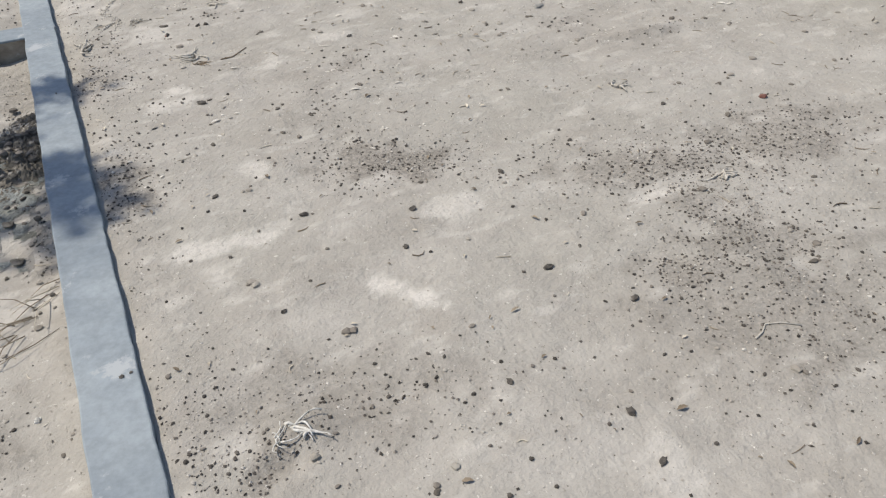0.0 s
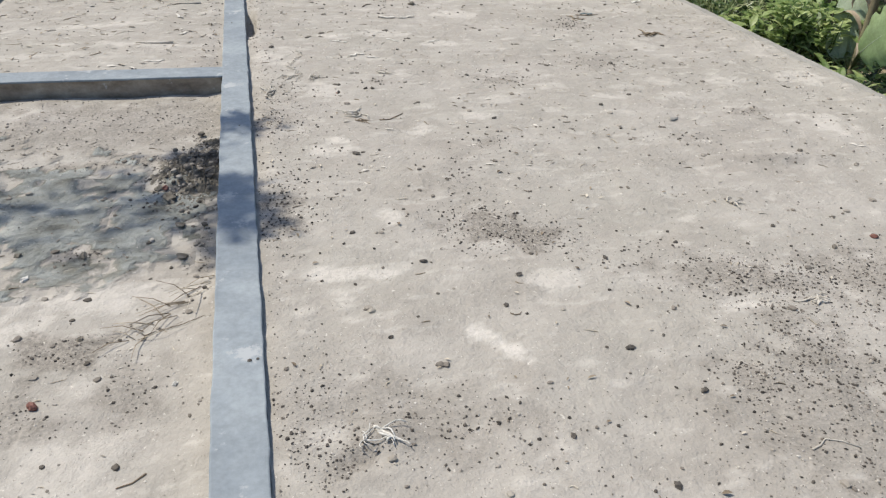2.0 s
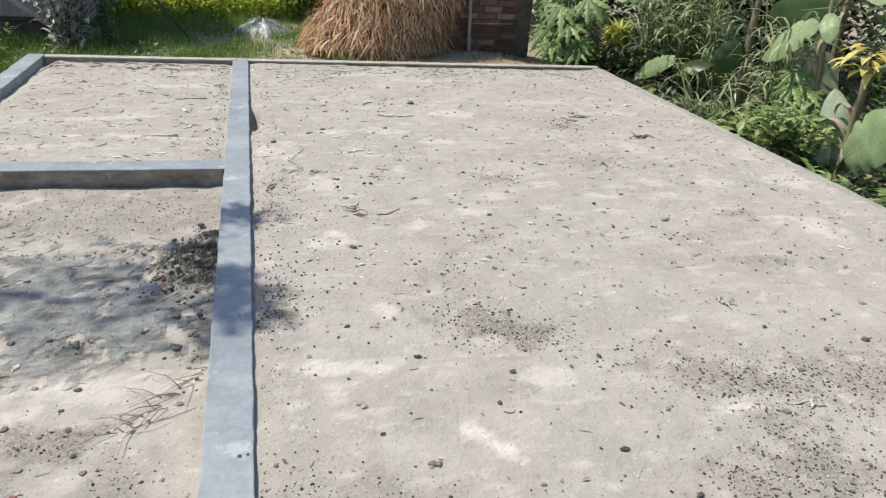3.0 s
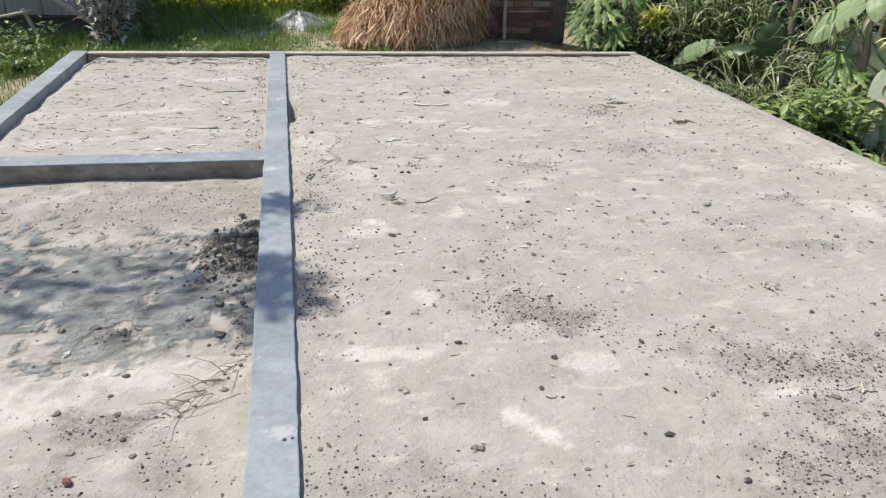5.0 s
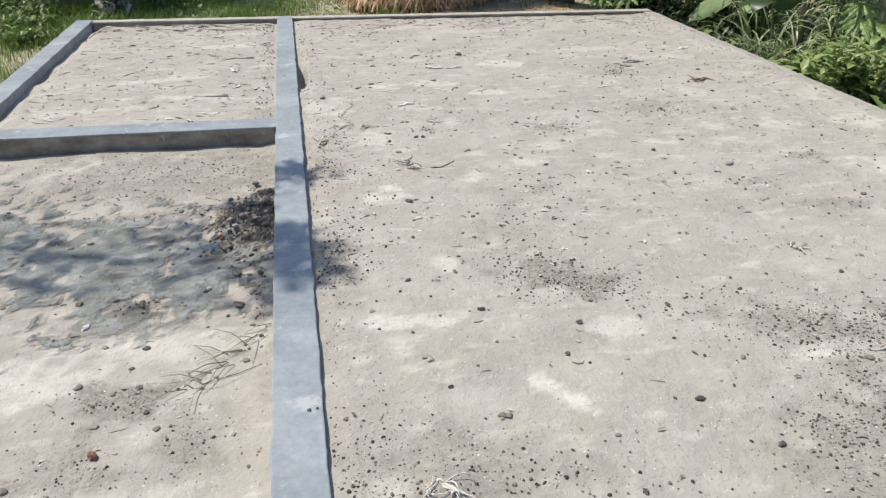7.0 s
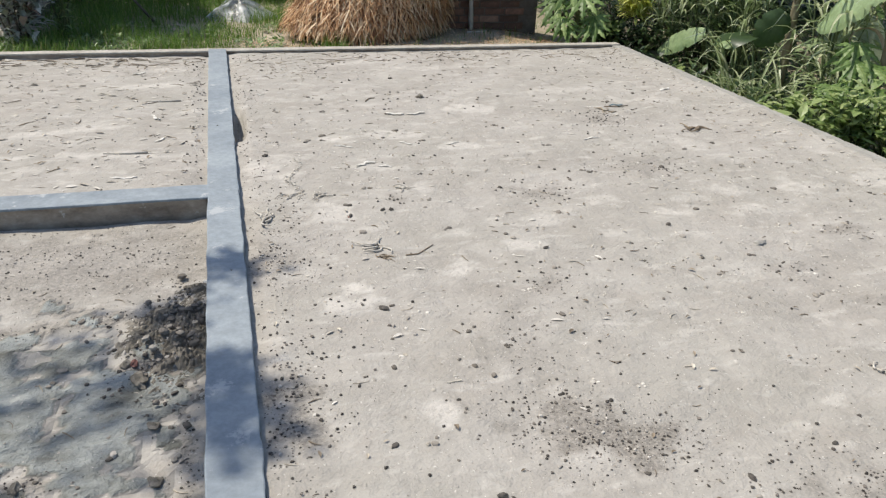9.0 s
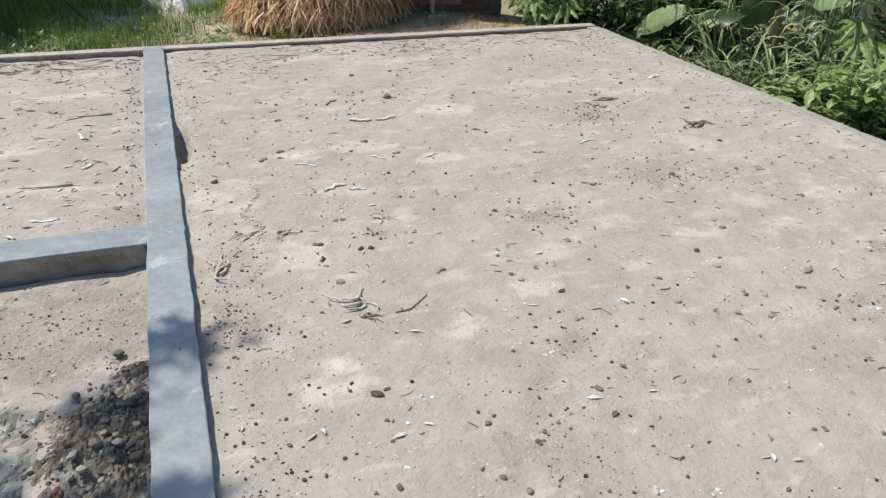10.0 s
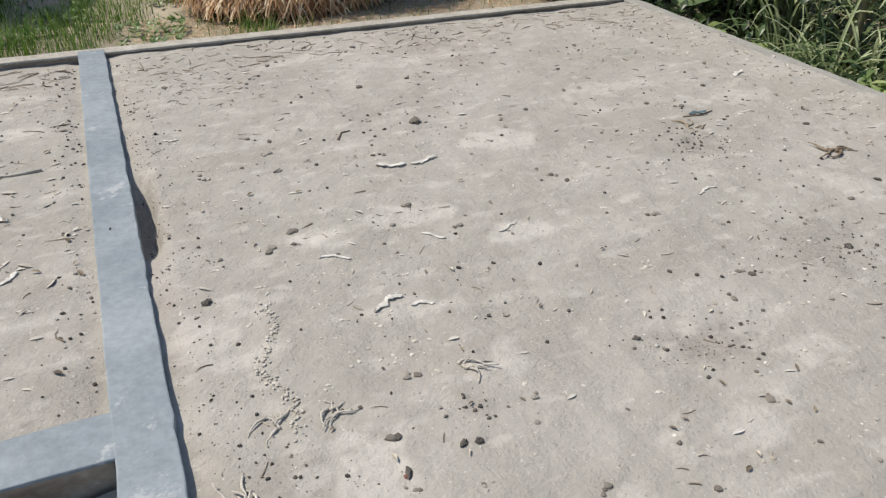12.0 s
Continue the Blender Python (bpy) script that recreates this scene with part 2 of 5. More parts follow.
BARK = speckled("bark", (0.075, 0.058, 0.042), (0.18, 0.145, 0.11), 7, 40, 0.95, 0.012, (1, 1, 0.3))
BAMBOO = speckled("weathered_bamboo", (0.30, 0.265, 0.21), (0.50, 0.455, 0.385), 6, 50, 0.75, 0.003, (1, 1, 0.4))
DARK_POLE = speckled("dark_pole", (0.045, 0.04, 0.028), (0.11, 0.095, 0.065), 9, 60, 0.9, 0.004)
PLANK = speckled("weathered_grey_plank", (0.27, 0.245, 0.21), (0.43, 0.395, 0.34), 3, 40, 0.85, 0.004, (6, 6, 0.5))
TIN = speckled("rusted_tin", (0.14, 0.10, 0.07), (0.26, 0.23, 0.2), 2, 30, 0.6, 0.002)
BRICK = brick_material()
MORTAR = speckled("old_mortar", (0.075, 0.06, 0.048), (0.15, 0.125, 0.10), 8, 60, 0.95, 0.006)
SHEET = plastic_material()


# ---- mesh helpers ----
class Shape:
    """Collects vertices and faces of one mesh."""

    def __init__(self):
        self.v, self.f = [], []

    def add(self, verts, faces):
        o = len(self.v)
        self.v.extend(tuple(p) for p in verts)
        self.f.extend(tuple(i + o for i in q) for q in faces)

    def box(self, lo, hi):
        x0, y0, z0 = lo
        x1, y1, z1 = hi
        self.add([(x0, y0, z0), (x1, y0, z0), (x1, y1, z0), (x0, y1, z0), (x0, y0, z1), (x1, y0, z1), (x1, y1, z1), (x0, y1, z1)],
                 [(3, 2, 1, 0), (4, 5, 6, 7), (0, 1, 5, 4), (1, 2, 6, 5), (2, 3, 7, 6), (3, 0, 4, 7)])

    def tube(self, pts, radii, n=5):
        pts = [Vector(p) for p in pts]
        rings = []
        for i, p in enumerate(pts):
            d = (pts[min(i + 1, len(pts) - 1)] - pts[max(i - 1, 0)]).normalized()
            a = d.orthogonal().normalized() if abs(d.z) < 0.9 else d.cross(Vector((0, 1, 0))).normalized()
            if i and rings:
                a = (last - d * last.dot(d)).normalized()
            last = a
            c = d.cross(a)
            r = radii[i] if isinstance(radii, (list, tuple)) else radii
            rings.append([p + (a * math.cos(k * math.tau / n) + c * math.sin(k * math.tau / n)) * r for k in range(n)])
        verts = [q for ring in rings for q in ring]
        faces = [(i * n + k, i * n + (k + 1) % n, (i + 1) * n + (k + 1) % n, (i + 1) * n + k) for i in range(len(rings) - 1) for k in range(n)]
        faces += [tuple(reversed(range(n))), tuple((len(rings) - 1) * n + k for k in range(n))]
        self.add(verts, faces)

    def leaf(self, base, heading, rise, length, width, droop=0.5, n=4, fold=0.15, twist=0.0, peak=0.4, wave=0.0, rng=random):
        """A leaf or blade that leaves base at an angle of rise, towards heading, and bends down. Folded along its midrib."""
        base = Vector(base)
        h = Vector((math.cos(heading), math.sin(heading), 0))
        side0 = Vector((-h.y, h.x, 0))
        up = Vector((0, 0, 1))
        verts, p, a = [], base.copy(), rise
        step = length / n
        for i in range(n + 1):
            s = i / n
            d = h * math.cos(a) + up * math.sin(a)
            nn = (up * math.cos(a) - h * math.sin(a))
            side = side0 * math.cos(twist) + nn * math.sin(twist)
            nn = nn * math.cos(twist) - side0 * math.sin(twist)
            w = width * 0.5 * (math.sin(math.pi * s ** (math.log(0.5) / math.log(peak))) if 0 < s < 1 else 0.04)
            wob = wave * width * math.sin(9 * s + base.x * 7)
            verts += [p + side * w + nn * (fold * w + wob), p, p - side * w + nn * (fold * w - wob)]
            p = p + d * step
            a -= droop * 2 * (0.3 + s) / n
        faces = []
        for i in range(n):
            o = 3 * i
            faces += [(o, o + 1, o + 4, o + 3), (o + 1, o + 2, o + 5, o + 4)]
        self.add(verts, faces)

    def blade(self, base, heading, length, width, lean, droop, n=2):
        """A thin ribbon of grass or straw."""
        base = Vector(base)
        h = Vector((math.cos(heading), math.sin(heading), 0))
        s = Vector((-h.y, h.x, 0)) * width * 0.5
        p, a, verts = base, lean, []
        for i in range(n + 1):
            k = 1 - 0.8 * i / n
            verts += [p + s * k, p - s * k]
            p = p + (h * math.sin(a) + Vector((0, 0, math.cos(a)))) * (length / n)
            a += droop / n
        self.add(verts, [(2 * i, 2 * i + 1, 2 * i + 3, 2 * i + 2) for i in range(n)])

    def rock(self, c, size, rng, flat=0.7):
        """A pebble: a plain six-cornered grain when tiny, a rounder worn lump when larger."""
        cx, cy, cz = c
        t = rng.uniform(0, math.tau)
        sx, sy = size * rng.uniform(0.75, 1.25), size * rng.uniform(0.65, 1.0)
        if size < 0.0065:
            o = [(1, 0, 0), (-1, 0, 0), (0, 1, 0), (0, -1, 0), (0, 0, 1), (0, 0, -1)]
            faces = [(0, 2, 4), (2, 1, 4), (1, 3, 4), (3, 0, 4), (2, 0, 5), (1, 2, 5), (3, 1, 5), (0, 3, 5)]
        else:
            o = [(0.92 * math.cos(k * 1.0472), 0.92 * math.sin(k * 1.0472), -0.35) for k in range(6)] + [(0.82 * math.cos(k * 1.0472 + 0.5), 0.82 * math.sin(k * 1.0472 + 0.5), 0.5) for k in range(6)]
            o += [(0.1, 0.05, 0.9), (0, 0, -0.8)]
            faces = [f for k in range(6) for f in ((k, (k + 1) % 6, 6 + k), ((k + 1) % 6, 6 + (k + 1) % 6, 6 + k), (6 + k, 6 + (k + 1) % 6, 12), ((k + 1) % 6, k, 13))]
        v = []
        for x, y, z in o:
            x, y, z = (x + rng.uniform(-0.22, 0.22)) * sx, (y + rng.uniform(-0.22, 0.22)) * sy, (z + rng.uniform(-0.16, 0.16)) * size * flat
            v.append((cx + x * math.cos(t) - y * math.sin(t), cy + x * math.sin(t) + y * math.cos(t), cz + z))
        self.add(v, faces)

    def mesh(self, name, mat, smooth=False):
        me = bpy.data.meshes.new(name)
        me.from_pydata(self.v, [], self.f)
        me.materials.append(mat)
        if smooth:
            me.polygons.foreach_set("use_smooth", [True] * len(me.polygons))
        me.update()
        return me


def thing(name, shape, mat, label, category, group="", kind="", smooth=False, at=None):
    ob = new(name, shape.mesh(name, mat, smooth))
    if at is not None:
        ob.matrix_world = at
    return tagged(ob, label, category, group, kind)


def holder(name, at, label, category, group="", kind=""):
    ob = new(name)
    ob.empty_display_size = 0.1
    ob.matrix_world = at
    return tagged(ob, label, category, group, kind)


def part(name, shape, mat, parent, label="", smooth=False):
    """One mesh under a thing, in the thing's own space."""
    ob = new(name, shape.mesh(name, mat, smooth))
    ob.parent = parent
    return tagged(ob, label)


def bevelled(ob, w=0.006, seg=2):
    m = ob.modifiers.new("bevel", "BEVEL")
    m.width, m.segments, m.limit_method = w, seg, "ANGLE"
    return ob


def n3(x, y, s, z=0.0):
    return noise.noise((x * s, y * s, z))


def smooth01(a):
    a = min(1.0, max(0.0, a))
    return a * a * (3 - 2 * a)


# ---- the plinth: plan in metres ----
BEAM = 0.16
X_LEFT, X_RIGHT = -2.0, 3.96      # inner faces of the outer beams
Y_FRONT, Y_CROSS, Y_FAR = -1.6, 5.45, 9.10
TOP = 0.02

# pale dry patches, dark gravelly patches, some with shade painted in: x, y, half length, half width, turn in degrees,
# strength
DRY_NEAR = [(0.775, 2.57, 0.038, 0.13, 28, 0.85), (0.36, 4.25, 0.15, 0.06, -6, 0.60), (0.45, 4.37, 0.08, 0.05, -6, 0.70), (0.55, 3.51, 0.05, 0.11, 12, 0.6), (0.34, 3.08, 0.18, 0.05, -7, 0.70),
            (1.13, 2.91, 0.13, 0.06, -12, 0.55), (1.78, 2.62, 0.14, 0.035, -8, 0.70), (1.89, 2.42, 0.09, 0.05, -8, 0.60), (0.90, 4.46, 0.11, 0.06, 25, 0.55), (0.31, 2.88, 0.05, 0.16, 12, 0.45),
            (1.05, 1.71, 0.07, 0.07, -28, 0.50), (0.16, 2.23, 0.05, 0.05, -28, 0.50), (0.98, 4.83, 0.06, 0.06, -20, 0.50), (1.25, 4.64, 0.12, 0.06, -10, 0.50)]
DRY_MID = [(0.42, 5.17, 0.13, 0.17, 0, 0.75), (0.14, 5.88, 0.10, 0.13, -4, 0.50), (0.31, 5.99, 0.10, 0.10, -19, 0.55), (0.99, 5.47, 0.05, 0.11, -10, 0.50), (0.83, 5.79, 0.16, 0.05, -4, 0.60),
           (1.48, 4.93, 0.14, 0.07, 8, 0.60), (1.90, 5.11, 0.12, 0.07, -4, 0.60), (2.21, 4.88, 0.12, 0.06, -5, 0.70), (2.36, 5.03, 0.11, 0.06, -10, 0.50), (2.66, 4.81, 0.12, 0.08, -5, 0.60),
           (2.68, 5.15, 0.08, 0.08, 0, 0.50), (3.17, 5.10, 0.12, 0.12, -10, 0.55), (3.33, 4.27, 0.16, 0.18, -5, 0.75), (3.73, 5.09, 0.16, 0.16, -4, 0.65), (1.01, 4.82, 0.10, 0.05, 10, 0.40)]
DRY_FAR = [(0.67, 6.35, 0.11, 0.07, -3, 0.75), (1.01, 6.40, 0.19, 0.08, -3, 0.75), (1.37, 6.11, 0.14, 0.08, -3, 0.75), (1.73, 6.94, 0.19, 0.11, -4, 0.75), (2.96, 5.89, 0.18, 0.12, -3, 0.45),
           (1.15, 8.55, 0.35, 0.07, 12, 0.5), (2.6, 7.4, 0.4, 0.08, 0, 0.45), (0.7, 7.45, 0.25, 0.07, 15, 0.4), (1.9, 8.3, 0.4, 0.1, 5, 0.4), (3.2, 7.0, 0.3, 0.12, 0, 0.45),
           (-0.62, 7.9, 0.35, 0.06, 6, 0.7), (-1.1, 6.75, 0.4, 0.06, 12, 0.7), (-0.8, 6.25, 0.4, 0.06, -5, 0.65), (-1.5, 6.0, 0.4, 0.07, 3, 0.6), (-0.5, 8.4, 0.2, 0.07, 0, 0.5)]
DRY = DRY_NEAR + [(*q[:5], q[5] * 0.72) for q in DRY_MID + DRY_FAR]
# the last spot paints the tree's shade beside the beam along with gravel
DAMP_SHADE_NEAR = [(0.97, 3.74, 0.10, 0.24, -6, 0.22), (1.04, 3.30, 0.27, 0.13, -25, 0.72), (1.90, 2.79, 0.37, 0.14, -18, 0.55), (1.86, 2.36, 0.16, 0.25, -8, 0.50), (1.55, 2.24, 0.06, 0.09, -8, 0.50),
             (2.42, 2.72, 0.30, 0.18, 0, 0.55), (1.75, 2.02, 0.36, 0.36, -20, 0.40), (0.45, 2.27, 0.34, 0.14, -20, 0.34), (0.10, 2.29, 0.08, 0.14, 0, 0.24), (0.22, 2.14, 0.1, 0.05, 40, 0.50), (0.11, 3.63, 0.10, 0.20, -6, 0.75)]
# first spot carries painted tree shade by the beam, sixth the ridge's shaded side
DAMP_SHADE_FAR = [(0.12, 4.70, 0.11, 0.13, -5, 0.50), (1.23, 4.26, 0.10, 0.05, 8, 0.40), (1.58, 5.24, 0.17, 0.10, -6, 0.36), (2.40, 5.57, 0.20, 0.15, -10, 0.34), (2.95, 4.51, 0.11, 0.06, -5, 0.50),
            (2.71, 3.80, 0.20, 0.03, -9, 0.30), (2.36, 4.17, 0.12, 0.05, -5, 0.35), (2.59, 6.52, 0.13, 0.14, -10, 0.40), (0.78, 5.27, 0.06, 0.05, 0, 0.25), (0.22, 4.85, 0.20, 0.5, 0, 0.2)]
DAMP_SHADE = DAMP_SHADE_NEAR + DAMP_SHADE_FAR
# spots of the lower fill mixed towards dark grit, the widest before the cross beam
LOW_GRIT = [(-0.7, 5.05, 0.9, 0.4, 0, 0.5), (-0.30, 4.45, 0.16, 0.22, 20, 1.0), (-0.35, 4.1, 0.13, 0.18, 0, 0.6), (-0.68, 2.97, 0.17, 0.12, 0, 0.8), (-0.8, 2.6, 0.16, 0.1, 20, 0.5), (-0.45, 2.7, 0.1, 0.2, 20, 0.4),
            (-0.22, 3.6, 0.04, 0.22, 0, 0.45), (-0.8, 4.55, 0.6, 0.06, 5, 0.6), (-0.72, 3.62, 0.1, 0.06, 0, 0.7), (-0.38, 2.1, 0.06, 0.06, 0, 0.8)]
LOW_DRY = [(-1.2, 3.1, 0.4, 0.2, 0, 0.6), (-0.6, 3.3, 0.35, 0.1, 0, 0.5), (-0.7, 5.1, 0.5, 0.1, 0, 0.35), (-0.6, 2.35, 0.2, 0.15, 0, 0.4)]
SLURRY = [(-0.95, 4.05, 0.6, 0.5, 8, 1.0), (-1.8, 4.2, 0.7, 0.6, 0, 1.0), (-0.52, 3.9, 0.3, 0.36, 0, 0.9), (-0.75, 3.5, 0.3, 0.15, 0, 0.6)]


def stain(x, y, spots):
    best = 0.0
    wob = 0.85 * n3(x, y, 7, 3.1) + 0.8 * n3(x, y, 16, 8.7)
    for cx, cy, a, b, turn, k in spots:
        dx, dy = x - cx, y - cy
        if abs(dx) > 1.2 or abs(dy) > 1.2:
            continue
        c, s = math.cos(radians(turn)), math.sin(radians(turn))
        d = math.hypot((dx * c + dy * s) / a, (dy * c - dx * s) / b) + wob
        best = max(best, k * smooth01((1.15 - d) / 0.5))
    return best


def sand_z(x, y):
    """Height of the sand in the large right bay."""
    z = 0.010 * n3(x, y, 0.9) + 0.010 * n3(x, y, 2.9, 2) + 0.0065 * n3(x, y, 7, 5) + 0.0025 * n3(x, y, 17, 9)
    edge = smooth01(1 - (x - 0.02) / (0.09 + 0.05 * n3(0, y, 1.7)))
    z -= (0.005 + 0.010 * smooth01((y - 3.2) / 1.0) + 0.009 * n3(0, y, 2.3, 4) + 0.004 * n3(0, y, 9, 7)) * edge
    z -= 0.11 * smooth01(1.3 - abs(y - 6.85) / 0.36) * smooth01(1 - (x - 0.055 - 0.035 * n3(0, y, 5)) / 0.04)
    z -= (0.010 + 0.012 * smooth01((x - 0.6) / 1.2) + 0.010 * n3(x, 3, 2.1)) * smooth01((y - 8.93 - 0.04 * n3(x, 1, 3)) / 0.13)
    z += (0.012 + 0.006 * n3(9, y, 3)) * smooth01((x - 3.6) / 0.3) - 0.024 * smooth01((x - 3.985 - 0.03 * n3(4, y, 2.5)) / 0.045)
    z += 0.034 * math.exp(-((x - 2.72) / 0.26) ** 2 - ((y - 3.83 + 0.16 * (x - 2.72)) / 0.05) ** 2)
    z += 0.02 * math.exp(-((x - 0.30) / 0.09) ** 2 - ((y - 2.20) / 0.06) ** 2) - 0.018 * math.exp(-((x - 0.24) / 0.07) ** 2 - ((y - 2.12) / 0.03) ** 2)
    return z


def back_z(x, y):
    """Height of the sand in the far left bay."""
    z = 0.002 + 0.008 * n3(x, y, 1.1, 9) + 0.009 * n3(x, y, 4, 2) + 0.005 * n3(x, y, 10, 6)
    z -= (0.060 + 0.03 * n3(0, y, 3, 1)) * smooth01(1.2 - (x + 2.0) / (0.13 + 0.07 * n3(0, y, 2, 6)))
    z -= (0.032 + 0.012 * n3(x, 3, 2.3)) * smooth01((y - 8.84 - 0.05 * n3(x, 1, 3)) / 0.16)
    z -= 0.012 * smooth01((x + 0.26) / 0.08)
    return z


def low_z(x, y):
    """Height of the lower fill in the near left bay."""
    z = -0.145 + 0.012 * n3(x, y, 1.3, 4) + 0.012 * n3(x, y, 4.5, 7) + 0.007 * n3(x, y, 10, 1)
    wet = smooth01(1.4 - math.hypot((x + 1.1) / 0.9, (y - 4.1) / 0.55))
    z += wet * (0.012 * abs(n3(x, y * 1.5, 6, 3)) + 0.008 * n3(x, y * 1.4, 17, 6))
    z += 0.045 * smooth01((y - 4.75) / 0.7)
    z += 0.035 * math.exp(-((x + 0.33) / 0.16) ** 2 - ((y - 4.25) / 0.28) ** 2) * (1 + 1.2 * n3(x, y, 14, 2))
    z += 0.010 * smooth01((x + 0.30) / 0.13)
    return z


def sheet(name, x0, x1, y0, y1, step, zf, stains, label):
    nx, ny = int((x1 - x0) / step) + 1, int((y1 - y0) / step) + 1
    xs = [x0 + (x1 - x0) * i / (nx - 1) for i in range(nx)]
    ys = [y0 + (y1 - y0) * j / (ny - 1) for j in range(ny)]
    s = Shape()
    s.v = [(x, y, zf(x, y)) for y in ys for x in xs]
    s.f = [(j * nx + i, j * nx + i + 1, (j + 1) * nx + i + 1, (j + 1) * nx + i) for j in range(ny - 1) for i in range(nx - 1)]
    ob = thing(name, s, SAND, label, "floor", kind="structure", smooth=True)
    for key, spots in stains.items():
        a = ob.data.attributes.new(key, "FLOAT", "POINT")
        a.data.foreach_set("value", [stain(p[0], p[1], spots) for p in s.v])
    return ob


sheet("floor_1", 0.0, X_RIGHT + 0.10, Y_FRONT, Y_FAR + 0.02, 0.023, sand_z, {"dry": DRY, "darkened": DAMP_SHADE}, "dusty grey-beige sand fill, level with the plinth beams")
sheet("floor_2", X_LEFT, -BEAM, Y_CROSS + 0.17, Y_FAR + 0.02, 0.028, back_z, {"dry": DRY}, "dry sand fill littered with twigs in the far bay")
sheet("floor_3", X_LEFT, -BEAM, Y_FRONT, Y_CROSS, 0.026, low_z, {"dry": LOW_DRY, "darkened": LOW_GRIT, "slurry": SLURRY}, "lower sand fill with a wet grey cement slurry patch")


def beam(name, x0, x1, y0, y1, mat, label, wob=0.004, low=-0.5, top=TOP):
    """A long cement-capped plinth beam with slightly uneven arrises."""
    along_y = (y1 - y0) > (x1 - x0)
    n = max(2, int(max(y1 - y0, x1 - x0) / 0.05))
    s = Shape()
    for i in range(n + 1):
        k = i / n
        if along_y:
            y = y0 + (y1 - y0) * k
            ring = [(x0, y, low), (x0 + wob * n3(1, y, 6), y, top), (x1 + wob * n3(5, y, 6) + wob * n3(5, y, 21), y, top), (x1, y, low)]
        else:
            x = x0 + (x1 - x0) * k
            ring = [(x, y1, low), (x, y1 + wob * n3(x, 1, 6), top), (x, y0 + wob * n3(x, 5, 6), top), (x, y0, low)]
        s.v += [(p[0], p[1], p[2] + (0.002 * n3(p[0] * 2, p[1], 3) if p[2] == top else 0)) for p in ring]
    for i in range(n):
        o = 4 * i
        s.f += [(o + 1, o, o + 4, o + 5), (o + 2, o + 1, o + 5, o + 6), (o + 3, o + 2, o + 6, o + 7)]
    s.f += [(0, 1, 2, 3), (4 * n + 3, 4 * n + 2, 4 * n + 1, 4 * n)]
    ob = thing(name, s, mat, label, "plinth beam", kind="structure")
    return bevelled(ob, 0.005, 2)


beam("wall_middle", -BEAM, 0.0, Y_FRONT, Y_FAR + 0.06, CEMENT, "long smooth blue-grey cement plinth beam, freshly plastered", 0.005)
beam("wall_west", X_LEFT - BEAM, X_LEFT, Y_FRONT, Y_FAR + 0.10, CEMENT, "outer blue-grey cement plinth beam beside the grass", 0.006)
beam("wall_north", X_LEFT + 0.003, X_RIGHT + 0.10, Y_FAR, Y_FAR + 0.115, RIM, "dusty pale cement cap of the outer beam facing the yard", 0.010, low=0.002, top=TOP - 0.004)
# darker material than the cap: brown stain plus the face's shade painted in
beam("wall_north_face", X_LEFT + 0.004, X_RIGHT + 0.098, Y_FAR + 0.016, Y_FAR + 0.11, STAINED, "brown stained inner face of the outer beam, darker for its shade", 0.004, low=-0.5, top=0.0015)
beam("wall_east", X_RIGHT, X_RIGHT + 0.12, Y_FRONT, Y_FAR - 0.003, EDGE_CEMENT, "sand-covered outer plinth beam along the garden", 0.012, top=0.006)
beam("wall_south", X_LEFT + 0.003, X_RIGHT - 0.003, Y_FRONT - 0.16, Y_FRONT - 0.003, CEMENT, "cement plinth beam closing the near end", 0.005)
# cross beam: a smooth cap that stands a little proud of its stained face
beam("wall_cross", X_LEFT + 0.003, -BEAM + 0.03, Y_CROSS, Y_CROSS + 0.185, CEMENT, "short blue-grey cement cross beam between two bays", 0.005, low=0.007, top=TOP - 0.001)
beam("wall_cross_face", X_LEFT + 0.004, -BEAM - 0.004, Y_CROSS + 0.022, Y_CROSS + 0.18, STAINED, "brown stained brickwork face under the cross beam", 0.004, low=-0.5, top=0.0065)


# ---- ground outside ----
def ground_z(x, y):
    if X_LEFT - 0.1 < x < X_RIGHT + 0.1 and Y_FRONT - 0.1 < y < Y_FAR + 0.1:
        return -0.45
    z = -0.17 + 0.02 * n3(x, y, 0.8, 3) + 0.015 * n3(x, y, 2.7, 5)
    z += 0.12 * smooth01((x - 0.4) / 1.5) * smooth01((4.0 - x) / 1.2) * smooth01((y - 9.0) / 0.6)
    z -= 0.2 * smooth01((x - 4.05) / 0.4) * smooth01((9.6 - y) / 0.6)
    z -= 0.06 * smooth01((-2.0 - x) / 0.5)
    return z


def axis(lo, hi, fine0, fine1, step):
    out, q, g = [], fine0, step
    while q > lo:
        g *= 1.35
        q -= g
        out.append(q)
    out.reverse()
    q = fine0
    while q < fine1:
        out.append(q)
        q += step
    g = step
    while q < hi:
        out.append(q)
        g *= 1.35
        q += g
    return out


gx, gy = axis(-1500, 1500, -6, 8, 0.16), axis(-1500, 1500, -3, 18, 0.16)
s = Shape()
s.v = [(x, y, ground_z(x, y)) for y in gy for x in gx]
s.f = [(j * len(gx) + i, j * len(gx) + i + 1, (j + 1) * len(gx) + i + 1, (j + 1) * len(gx) + i) for j in range(len(gy) - 1) for i in range(len(gx) - 1)]
thing("ground", s, EARTH, "bare earth yard with worn grass around the plinth", "ground", kind="structure", smooth=True)


